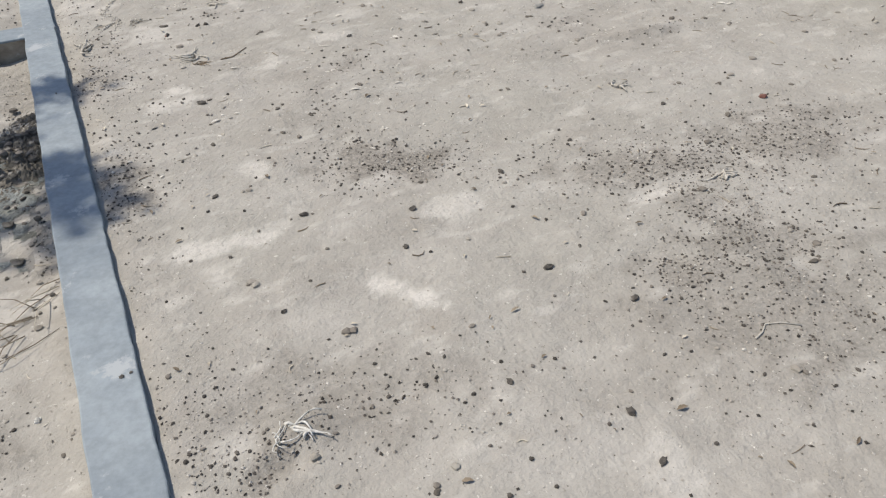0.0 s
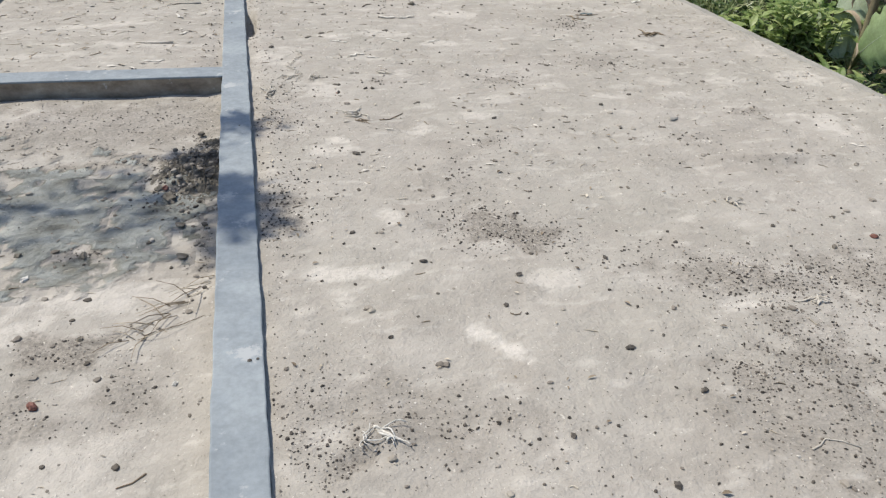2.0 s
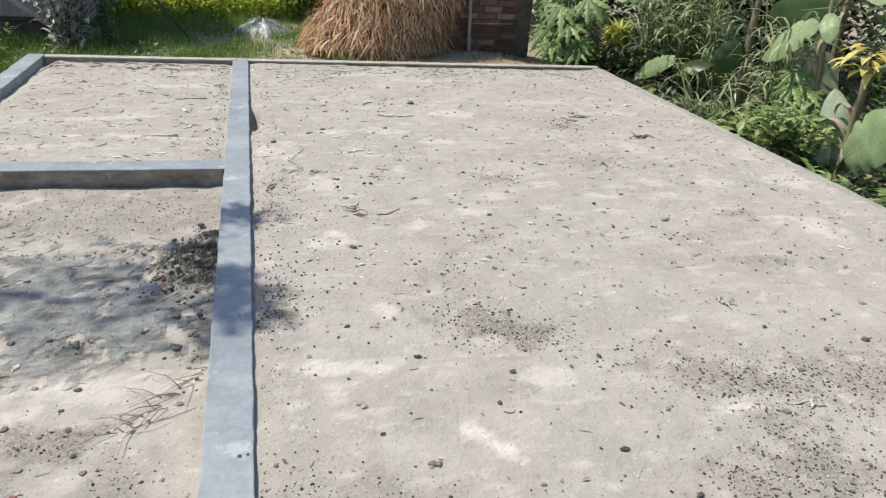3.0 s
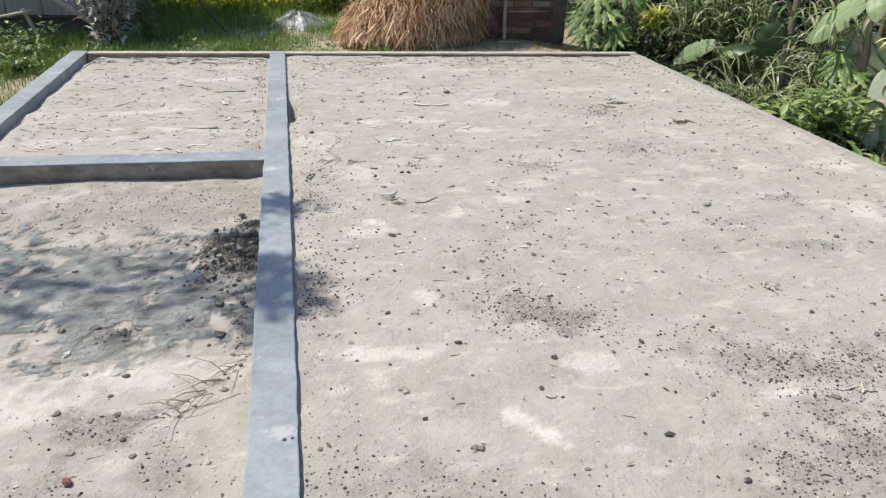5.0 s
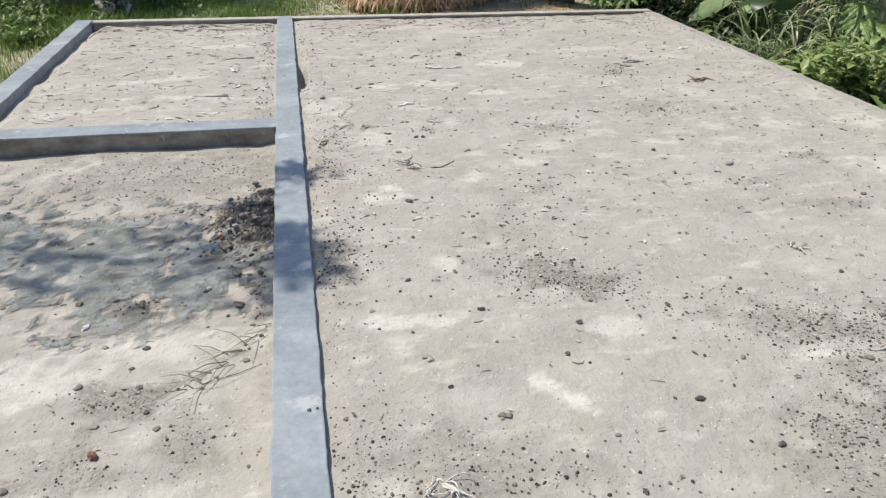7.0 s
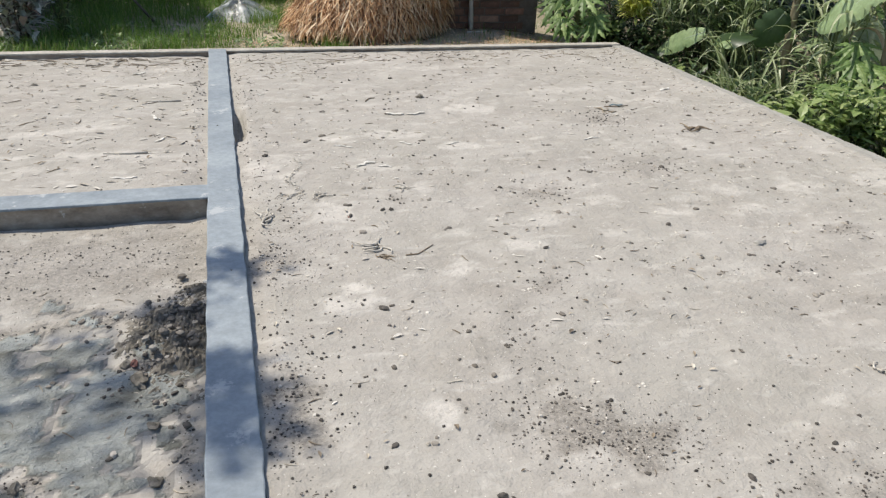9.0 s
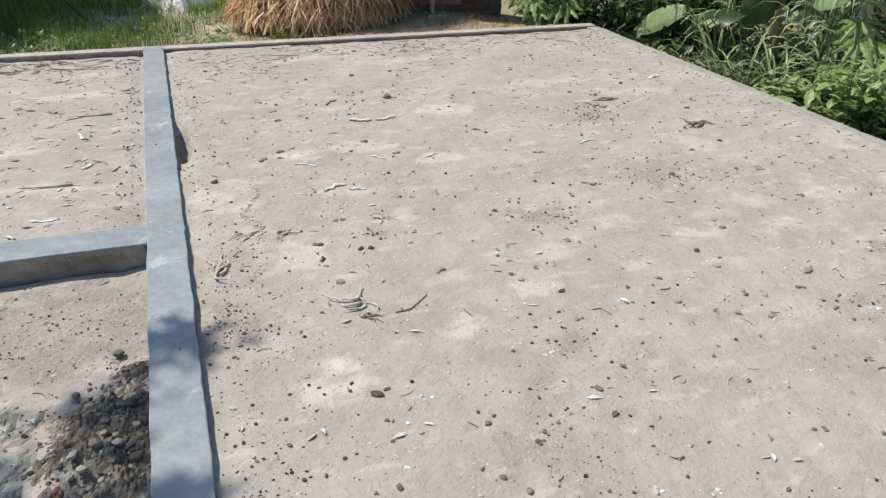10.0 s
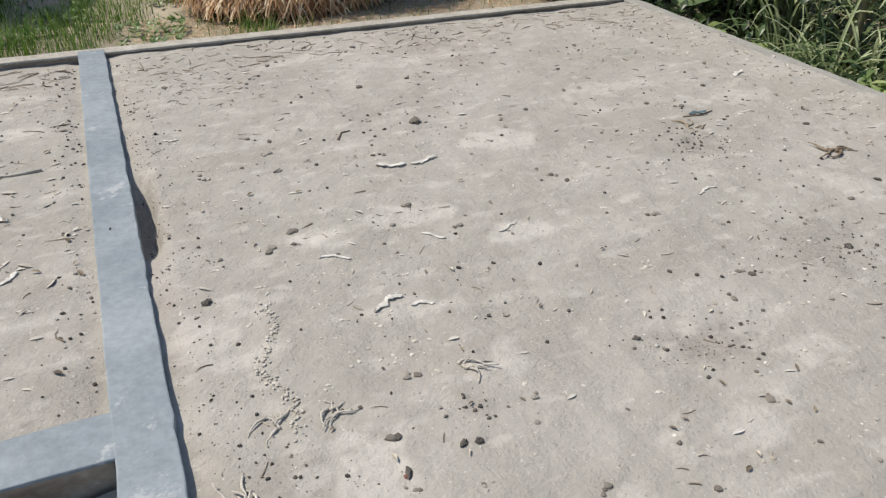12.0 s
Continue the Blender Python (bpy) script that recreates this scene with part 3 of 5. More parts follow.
# ---- haystack, walls and yard behind the plinth ----
def haystack(at):
    rng = random.Random(11)
    top = holder("haystack", at, "tall golden-brown rice straw stack standing on the yard earth", "haystack")
    H = 1.22

    def profile(z):
        k = max(0.0, z / H)
        return 0.80 + 0.06 * math.sin(min(1.0, k * 2.5) * math.pi) - 0.04 * k - 0.5 * max(0.0, (k - 0.70) / 0.30) ** 1.8

    def centre(z):
        return Vector((-0.10 + 0.46 * min(z, 0.75) + 0.08 * z, 0.05 * z, z))

    s = Shape()
    rows, cols = 18, 40
    for i in range(rows + 1):
        z = H * i / rows
        for j in range(cols):
            a = math.tau * j / cols
            r = profile(z) * 0.93 * (1 + 0.06 * n3(math.cos(a) * 2, math.sin(a) * 2, 1.0, z * 3)) * (0.94 if i == 0 else 1)
            c = centre(z)
            s.v.append((c.x + r * math.cos(a), c.y + r * math.sin(a), z + 0.03 * n3(a, z, 5)))
    s.f = [(i * cols + j, i * cols + (j + 1) % cols, (i + 1) * cols + (j + 1) % cols, (i + 1) * cols + j) for i in range(rows) for j in range(cols)]
    s.f.append(tuple(rows * cols + j for j in range(cols)))
    part("core", s, STRAW_CORE, top, "dark packed straw inside", True)
    s = Shape()
    for k in range(9500):
        a = rng.uniform(0, math.tau)
        z = 0.14 + (H - 0.1) * rng.random() ** 1.35
        r = profile(z) * rng.uniform(0.90, 1.03)
        c = centre(z)
        p = Vector((c.x + r * math.cos(a), c.y + r * math.sin(a), z))
        out = Vector((math.cos(a), math.sin(a), 0))
        tang = Vector((-out.y, out.x, 0))
        flare = rng.uniform(0.05, 0.75) + 0.35 * max(0, 0.6 - z)
        d = (Vector((0, 0, -1)) + out * flare + tang * rng.gauss(0, 0.85)).normalized()
        L = min(rng.uniform(0.10, 0.27), (z - 0.01) / max(0.2, -d.z))
        w = (tang * math.cos(rng.uniform(-0.8, 0.8)) + out * rng.uniform(-0.5, 0.5)).normalized() * rng.uniform(0.003, 0.0095)
        q = p + d * L * 0.5 + out * L * rng.uniform(0.0, 0.10)
        e = q + (d + Vector((0, 0, -0.5)) * rng.uniform(0.2, 1)).normalized() * L * 0.5
        e.z = max(e.z, 0.004)
        s.add([p + w, p - w, q - w, q + w, e + w * 0.5, e - w * 0.5], [(0, 1, 2, 3), (3, 2, 5, 4)])
    for k in range(2200):
        a, z = rng.uniform(0, math.tau), 0.1 + (H - 0.15) * rng.random()
        c, r = centre(z), profile(z) * 0.98
        s.blade((c.x + r * math.cos(a), c.y + r * math.sin(a), z), a + rng.gauss(0, 0.7), min(rng.uniform(0.10, 0.3), z * 0.9), rng.uniform(0.006, 0.012), rng.uniform(0.9, 1.9), rng.uniform(0.4, 1.3), 4)
    part("straw", s, STRAW, top, "loose hanging golden straw stalks")
    return top


haystack(pose(1.56, 10.58, -0.09))


def brick_wall():
    x0, x1, y, z0, z1 = 2.42, 3.64, 10.5, -0.16, 1.12
    wall = holder("brick_wall", pose(0, 0, 0), "old dark red brick wall with worn joints", "wall", kind="structure")
    s = Shape()
    s.box((x0, y, z0 - 0.2), (x1, y + 0.22, z1))
    part("mortar_core", s, MORTAR, wall, "dark recessed mortar")
    meshes = []
    rng = random.Random(4)
    for k in range(5):
        s = Shape()
        s.box((-0.115, -0.012, -0.034), (0.115, 0.02, 0.034))
        s.v = [(a + rng.uniform(-0.004, 0.004), b + rng.uniform(-0.005, 0.003), c + rng.uniform(-0.003, 0.003)) for a, b, c in s.v]
        meshes.append(s.mesh("brick", BRICK))
    z, row = z0 + 0.05, 0
    while z < z1 - 0.03:
        x = x0 + 0.12 + (0.0625 if row % 2 else 0)
        while x < x1 - 0.10:
            ob = new("brick", rng.choice(meshes))
            ob.parent = wall
            ob.matrix_local = pose(x, y + rng.uniform(-0.004, 0.004), z, 0, rng.gauss(0, 0.7), rng.gauss(0, 0.8))
            x += 0.25
        z += 0.083
        row += 1


def pole(name, a, b, r, mat, label, category, knots=True, bend=0.0, group=""):
    a, b = Vector(a), Vector(b)
    s = Shape()
    n = 14
    pts, rad = [], []
    for i in range(n + 1):
        k = i / n
        p = a.lerp(b, k)
        p.x += bend * math.sin(math.pi * k) + 0.006 * n3(k * 9, a.x, 1)
        pts.append(p - a)
        rad.append(r * (1 - 0.25 * k) * (1.18 if knots and i % 4 == 2 else 1))
    s.tube(pts, rad, 8)
    return thing(name, s, mat, label, category, group, smooth=True, at=Matrix.Translation(a))


brick_wall()
pole("bamboo_post", (2.8, 10.43, -0.12), (2.75, 10.455, 1.3), 0.028, BAMBOO, "weathered bamboo post standing against the brick wall", "post")
pole("bamboo_rail", (2.84, 10.472, 0.29), (3.38, 10.472, 0.30), 0.006, BAMBOO, "thin pale bamboo slat across the brick wall", "rail")
pole("wooden_stick", (2.68, 10.2, ground_z(2.68, 10.2) + 0.012), (2.9, 10.19, ground_z(2.9, 10.19) + 0.012), 0.014, BAMBOO, "pale stick lying on the bare earth", "stick")


def hut():
    x0, x1, y0, y1, z0, z1 = -7.0, -2.05, 11.6, 13.6, -0.25, 2.75
    h = holder("hut", pose(0, 0, 0), "weathered grey plank hut with a tin roof beside the grass", "hut")
    rng = random.Random(9)
    x = x0
    while x < x1 - 0.05:
        w = min(rng.uniform(0.42, 0.6), x1 - x)
        s = Shape()
        s.box((x + 0.005, y0, z0 + 0.24), (x + w - 0.005, y0 + 0.03, z1))
        part("plank", s, PLANK, h)
        x += w
    y = y0 + 0.03
    while y < y1 - 0.05:
        w = min(0.55, y1 - y)
        s = Shape()
        s.box((x1 - 0.03, y + 0.005, z0 + 0.24), (x1, y + w - 0.005, z1))
        part("plank", s, PLANK, h)
        y += w
    for z in (0.0, 0.42, 0.86, 1.7):
        s = Shape()
        s.box((x0, y0 - 0.028, z), (x1 + 0.01, y0 - 0.002, z + 0.035))
        part("rail", s, DARK_POLE, h)
    s = Shape()
    s.box((x0, y0 + 0.035, z0 - 0.1), (x1 - 0.035, y1 - 0.1, z0 + 0.23))
    part("plinth", s, MORTAR, h, "dark earthen plinth")
    s = Shape()
    s.box((x0, y1 - 0.06, z0 + 0.24), (x1 - 0.035, y1, z1))
    s.box((x0, y0 + 0.04, z0 + 0.24), (x0 + 0.03, y1 - 0.07, z1))
    part("back_wall", s, PLANK, h)
    s = Shape()
    n = 60
    ym = (y0 + y1) / 2
    for i in range(n + 1):
        x = x0 - 0.25 + (x1 - x0 + 0.5) * i / n
        w = 0.012 * math.sin(i * 1.9)
        s.v += [(x, y0 - 0.16, z1 - 0.02 + w), (x, ym, z1 + 0.6 + w), (x, y1 + 0.4, z1 - 0.12 + w)]
    for i in range(n):
        o = 3 * i
        s.f += [(o, o + 3, o + 4, o + 1), (o + 1, o + 4, o + 5, o + 2)]
    roof = part("roof", s, TIN, h, "rusted corrugated tin roof")
    m = roof.modifiers.new("thick", "SOLIDIFY")
    m.thickness = 0.012
    for xg in (x0 + 0.04, x1 - 0.04):
        s = Shape()
        s.add([(xg, y0 + 0.05, z1 + 0.01), (xg, y1 - 0.05, z1 + 0.01), (xg, ym, z1 + 0.53), (xg + 0.02, y0 + 0.05, z1 + 0.01), (xg + 0.02, y1 - 0.05, z1 + 0.01), (xg + 0.02, ym, z1 + 0.53)],
              [(0, 1, 2), (5, 4, 3), (0, 3, 4, 1), (1, 4, 5, 2), (2, 5, 3, 0)])
        part("gable", s, PLANK, h)


hut()

fence = holder("bamboo_fence", pose(0, 0, 0), "rough bamboo brace and rails leaning beside the plank hut", "fence")
for nm, a, b, r in (("brace", (-1.98, 10.86, -0.19), (-4.3, 10.62, 1.62), 0.034), ("rail", (-3.9, 10.74, 0.30), (-2.47, 10.80, 0.50), 0.024),
                    ("post", (-2.80, 10.62, -0.24), (-2.98, 10.60, 0.24), 0.022), ("rail", (-3.7, 10.57, 0.06), (-2.88, 10.57, 0.22), 0.018),
                    ("post", (-3.45, 10.66, -0.24), (-3.5, 10.68, 1.1), 0.022)):
    s = Shape()
    A, B = Vector(a), Vector(b)
    s.tube([A.lerp(B, i / 10) + Vector((0, 0, 0.012 * n3(i, a[0], 0.7))) for i in range(11)], [r * (1.15 if i % 3 == 1 else 1) for i in range(11)], 7)
    part(nm, s, BAMBOO, fence, "", True)

pole("leaning_pole", (-0.76, 11.53, -0.17), (-2.02, 12.3, 1.25), 0.017, DARK_POLE, "dark thin wooden pole leaning over the shaded grass", "pole", False)
for i, (x, y, lean) in enumerate(((-1.87, 14.0, 0.0), (-1.0, 14.2, 0.03), (-0.2, 13.7, 0.0), (-0.02, 13.8, -0.16), (0.6, 14.1, 0.02), (-2.6, 14.3, 0.05), (1.0, 13.9, -0.05), (-0.62, 15.2, 0.04))):
    pole("fence_stake", (x, y, ground_z(x, y) - 0.03), (x + lean, y, 1.75), 0.016, DARK_POLE, "dark thin wooden fence stake at the field edge", "fence stake", False, 0.02, "field fence stakes")


def tarp():
    s = Shape()
    rows, cols = 9, 44
    rng = random.Random(3)
    for i in range(rows + 1):
        k = i / rows
        for j in range(cols):
            a = math.tau * j / cols
            fold = 0.5 + 0.5 * math.cos(a * 5 + 0.7 + 1.5 * n3(math.cos(a), math.sin(a), 1.3))
            r = (0.40 + 0.14 * fold ** 2) * (0.05 + 0.95 * k)
            z = 0.25 * (1 - k ** 1.6) * (0.8 + 0.2 * fold) + 0.06 * n3(math.cos(a) * 2, math.sin(a) * 2, 2.1, k * 4) * (1 - k)
            s.v.append((r * math.cos(a) * 1.0, r * math.sin(a) * 0.75, max(0.0, z)))
    s.f = [(i * cols + j, (i + 1) * cols + j, (i + 1) * cols + (j + 1) % cols, i * cols + (j + 1) % cols) for i in range(rows) for j in range(cols)]
    s.f.append(tuple(range(cols)))
    thing("plastic_sheet", s, SHEET, "crumpled translucent white plastic sheet draped over a mound", "plastic sheet", at=pose(0.2, 12.05, ground_z(0.2, 12.05) - 0.015))
    s = Shape()
    for k in range(14):
        a = rng.uniform(0, math.tau)
        r = rng.uniform(0, 0.22)
        s.rock((r * math.cos(a), r * math.sin(a) * 0.7, rng.uniform(0.02, 0.2 * (1 - r / 0.3))), 0.09, rng)
    thing("earth_heap", s, DARK_SOIL, "small dark heap of clods under the plastic sheet", "soil heap", at=pose(0.2, 12.05, ground_z(0.2, 12.05) - 0.02))


tarp()


# ---- plants ----
def scatter(n, x0, x1, y0, y1, rng):
    for k in range(n):
        yield rng.uniform(x0, x1), rng.uniform(y0, y1)


def grass():
    rng = random.Random(21)
    s = Shape()
    fields = [(26000, -4.4, 1.2, 9.28, 12.4, 1.0), (12000, -3.9, 2.0, 12.4, 14.4, 1.2), (17000, -4.6, -2.2, 5.6, 11.3, 1.1), (1300, 0.6, 4.6, 9.27, 11.4, 0.6), (700, 4.12, 4.9, 3.0, 9.9, 1.2)]
    for n, x0, x1, y0, y1, hs in fields:
        for x, y in scatter(n, x0, x1, y0, y1, rng):
            d = 0.5 + 0.9 * n3(x, y, 1.1, 6) + 0.5 * n3(x, y, 3.3, 1)
            worn = smooth01(1 - math.hypot((x - 0.5) / 0.85, (y - 10.2) / 1.2))
            if rng.random() > d * 1.2 - 0.9 * worn + 0.25:
                continue
            if y < Y_FAR + 0.19 and -2.19 < x < 4.11:
                continue
            if math.hypot(x - 1.6, y - 10.6) < 0.8:
                continue
            L = hs * rng.uniform(0.05, 0.15) * (1 + max(0, d)) * (1 - 0.6 * worn)
            s.blade((x, y, ground_z(x, y) - 0.01), rng.uniform(0, math.tau), L, rng.uniform(0.004, 0.009), rng.uniform(0.0, 0.5), rng.uniform(0.2, 1.3))
    thing("grass", s, GRASS, "short mixed green and dry grass around the plinth", "grass", kind="stuff")
    s = Shape()
    for x, y in scatter(1500, -4.0, 0.6, 9.3, 11.2, rng):
        if n3(x, y, 1.6, 12) < 0.05:
            continue
        z = ground_z(x, y) + rng.uniform(0.01, 0.09)
        for k in range(3):
            s.leaf((x, y, z), rng.uniform(0, math.tau), rng.uniform(0.1, 0.9), rng.uniform(0.04, 0.09), rng.uniform(0.02, 0.035), 0.7, 3)
    thing("weeds", s, LEAF, "low broad-leaved green weeds among the grass", "weeds", kind="stuff")
    s = Shape()
    for x, y in scatter(2200, 0.2, 3.8, 9.28, 10.5, rng):
        h, L = rng.uniform(0, math.tau), rng.uniform(0.05, 0.2)
        z = ground_z(x, y) + rng.uniform(0.004, 0.02)
        w = 0.003
        dx, dy = math.cos(h) * L / 2, math.sin(h) * L / 2
        s.add([(x - dx - dy * w / L * 2, y - dy + dx * w / L * 2, z), (x - dx + dy * w / L * 2, y - dy - dx * w / L * 2, z), (x + dx, y + dy, z + rng.uniform(0, 0.02))], [(0, 1, 2)])
    thing("fallen_straw", s, STRAW, "scattered fallen straw on the earth by the haystack", "straw", kind="stuff")


def field():
    rng = random.Random(33)
    s = Shape()
    for x, y in scatter(20000, -6.5, 3.0, 13.15, 16.0, rng):
        z = ground_z(x, y) + rng.uniform(0.05, 0.35)
        s.leaf((x, y, z), rng.uniform(0, math.tau), rng.uniform(-0.1, 0.9), rng.uniform(0.08, 0.17), rng.uniform(0.04, 0.08), 0.5, 2)
    thing("field_crop", s, FIELD, "low yellow-green crop in the sunlit field", "crop", kind="stuff")
    s = Shape()
    for x, y in scatter(800, -7.0, 4.5, 15.6, 19.5, rng):
        H = rng.uniform(1.2, 2.2)
        z0 = ground_z(x, y) - 0.02
        s.tube([(x, y, z0), (x + rng.gauss(0, 0.05), y, z0 + H)], [0.012, 0.006], 4)
        for k in range(9):
            s.leaf((x, y, z0 + H * rng.uniform(0.12, 1)), rng.uniform(0, math.tau), rng.uniform(0.2, 1.0), rng.uniform(0.2, 0.45), rng.uniform(0.04, 0.09), 1.2, 3)
    for x, y in scatter(110, 0.5, 2.2, 12.9, 15.5, rng):
        H = rng.uniform(0.8, 1.9)
        z0 = ground_z(x, y) - 0.02
        s.tube([(x, y, z0), (x + rng.gauss(0, 0.05), y, z0 + H)], [0.012, 0.006], 4)
        for k in range(13):
            s.leaf((x, y, z0 + H * rng.uniform(0.05, 1)), rng.uniform(0, math.tau), rng.uniform(0.2, 1.0), rng.uniform(0.15, 0.35), rng.uniform(0.04, 0.08), 1.2, 3)
    thing("tall_crop", s, CROP, "dense tall green stalks behind the field", "crop", kind="stuff")
    s = Shape()
    for x, y in scatter(5200, -26, 26, 21.5, 25, rng):
        z = rng.uniform(-0.2, 4.2) * (0.75 + 0.35 * n3(x, 0, 0.5))
        s.leaf((x, y, z), rng.uniform(0, math.tau), rng.uniform(-0.5, 0.9), rng.uniform(0.35, 0.7), rng.uniform(0.2, 0.4), 0.6, 2)
    thing("far_hedge", s, CROP, "distant dense green trees beyond the field", "trees", kind="stuff")


grass()
field()


def bush(name, at, radius, height, count, length, width, mat, label, category, seed, rise=(0.0, 1.0), droop=0.6, low=0.05, stems=9):
    """A leafy shrub: thin woody stems that carry many small leaves."""
    rng = random.Random(seed)
    b = holder(name, at, label, category)
    lv = Shape()
    tips = []
    for k in range(stems):
        a, r = rng.uniform(0, math.tau), radius * rng.uniform(0.3, 0.95)
        H = height * rng.uniform(0.65, 1.0)
        pts = [Vector((r * 0.15 * math.cos(a), r * 0.15 * math.sin(a), -0.02))]
        for q in (0.35, 0.7, 1.0):
            pts.append(Vector((r * q * math.cos(a) + rng.gauss(0, 0.03), r * q * math.sin(a) + rng.gauss(0, 0.03), H * q ** 0.85)))
        st = Shape()
        st.tube(pts, [0.012, 0.009, 0.006, 0.003], 5)
        part("stem", st, BARK if mat in (SILVER_LEAF, SHADED_LEAF) else STEM, b, "", True)
        tips.append(pts)
    for k in range(count):
        pts = tips[k % stems]
        t = low + (1 - low) * rng.random() ** 0.8
        i = min(2, int(t * 3))
        p = pts[i].lerp(pts[i + 1], t * 3 - i)
        p = p + Vector((rng.gauss(0, 0.16), rng.gauss(0, 0.16), rng.gauss(0, 0.10))) * radius
        p.z = max(p.z, 0.01)
        lv.leaf(p, rng.uniform(0, math.tau), rng.uniform(*rise), length * rng.uniform(0.6, 1.25), width * rng.uniform(0.7, 1.2), droop, 3, 0.25)
    part("leaves", lv, mat, b)
    return b


bush("silvery_shrub", pose(-2.05, 10.52, -0.23), 0.46, 1.2, 520, 0.21, 0.068, SILVER_LEAF, "grey-green shrub with long narrow drooping leaves by the hut", "shrub", 5, (0.0, 1.1), 1.4, 0.02, 14)
bush("small_shrub", pose(-1.62, 10.75, -0.2), 0.3, 0.8, 220, 0.13, 0.04, LEAF, "dark green shrub with narrow leaves beside the grass", "shrub", 6, (0.0, 1.1), 1.2, 0.02, 9)
bush("low_shrub", pose(-3.0, 10.35, -0.24), 0.4, 0.35, 260, 0.09, 0.04, LEAF, "low green shrub below the bamboo fence", "shrub", 16, (0.0, 0.8), 0.6, 0.02, 9)
for i, (x, y, r, h) in enumerate(((-2.85, 9.9, 0.34, 0.22), (-2.7, 9.35, 0.28, 0.14), (-3.2, 9.6, 0.4, 0.26))):
    bush("low_shrub", pose(x, y, ground_z(x, y)), r, h, 170, 0.11, 0.035, LEAF, "low dark green weed shrub beside the outer beam", "shrub", 150 + i, (0.0, 0.9), 0.7, 0.02, 8)
for i, (x, y, r, h) in enumerate(((4.3, 9.95, 0.22, 0.25), (4.35, 10.45, 0.26, 0.3))):
    bush("garden_shrub", pose(x, y, ground_z(x, y)), r, h, 200, 0.13, 0.05, LEAF, "leafy green shrub beside the brick wall", "shrub", 160 + i, (0.0, 0.9), 0.8, 0.02, 9)
for i, (x, y, r, h, n, lab) in enumerate(((4.52, 6.25, 0.36, 0.62, 420, "bright green leafy bush against the plinth"), (4.42, 5.45, 0.26, 0.3, 150, "low bright leafy bush at the plinth edge"),
                                      (4.72, 6.05, 0.34, 0.6, 190, "leafy green bush with pointed leaves below the banana plant"), (4.45, 4.7, 0.32, 0.4, 280, "low bright leafy bush at the plinth edge"),
                                      (4.5, 3.8, 0.36, 0.45, 300, "low bright leafy bush at the plinth edge"), (4.42, 6.85, 0.26, 0.4, 240, "small bright green weed bush by the plinth"))):
    bush("leafy_bush", pose(x, y, ground_z(x, y)), r, h, int(n * 0.75), 0.14, 0.066, BRIGHT_LEAF, lab, "bush", 40 + i, (0.0, 0.8), 0.7, 0.1, 10)
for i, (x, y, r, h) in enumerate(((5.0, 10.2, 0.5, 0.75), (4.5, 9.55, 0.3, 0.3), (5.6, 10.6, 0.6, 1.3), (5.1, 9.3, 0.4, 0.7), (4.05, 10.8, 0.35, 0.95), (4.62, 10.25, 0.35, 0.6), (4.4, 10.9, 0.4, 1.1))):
    bush("dark_bush", pose(x, y, ground_z(x, y)), r, h, 460, 0.075, 0.032, SHADED_LEAF, "dense small-leaved bush, its dark green holding painted shade", "bush", 60 + i, (-0.2, 0.9), 0.6, 0.02, 10)


for i, (x, y, r, h) in enumerate(((5.35, 10.0, 0.4, 1.25), (5.3, 8.95, 0.35, 1.1))):
    bush("garden_bush", pose(x, y, ground_z(x, y)), r, h, 300, 0.17, 0.055, LEAF, "mid-green leafy garden bush behind the plinth corner", "bush", 140 + i, (-0.1, 0.8), 0.9, 0.15, 12)


def spread_leaf(parent, base, tip, width, face, mat, sag=0.06, seed=0, name="leaf", label=""):
    """A broad blade from base to tip, turned towards face, with a midrib, ribbed halves and a torn rim."""
    rng = random.Random(seed)
    base, tip, face = Vector(base), Vector(tip), Vector(face).normalized()
    along = tip - base
    side = along.normalized().cross(face).normalized()
    nrm = side.cross(along.normalized())
    n, cols = 22, 9
    s, mid = Shape(), []
    tear = [1.0] * (n + 1)
    for k in range(3):
        tear[rng.randint(5, n - 3)] = rng.uniform(0.55, 0.8)
    for i in range(n + 1):
        q = i / n
        p = base + along * q + nrm * (sag * math.sin(math.pi * q) - 0.6 * sag * q * q)
        mid.append(p - nrm * 0.006)
        w = width * 0.5 * max(0.04, math.sin(math.pi * min(1.0, 0.05 + 0.95 * q)) ** 0.6 if q < 0.99 else 0.04)
        for c in range(cols):
            u = (c - 4) / 4
            cutin = tear[i] if abs(u) > 0.9 and (seed + i + c) % 2 else 1.0
            rib = 0.0035 * (i % 2) * abs(u)
            s.v.append(tuple(p + side * w * u * cutin + nrm * (0.20 * w * abs(u) - 0.34 * w * u * u + rib + 0.02 * width * u * math.sin(i * 0.9 + seed))))
    s.f = [(i * cols + c, i * cols + c + 1, (i + 1) * cols + c + 1, (i + 1) * cols + c) for i in range(n) for c in range(cols - 1)]
    leaf = part(name, s, mat, parent, label, True)
    s = Shape()
    s.tube(mid, [0.011 * (1 - 0.8 * i / n) for i in range(n + 1)], 5)
    part("midrib", s, BANANA_PALE, leaf, "", True)
    return leaf


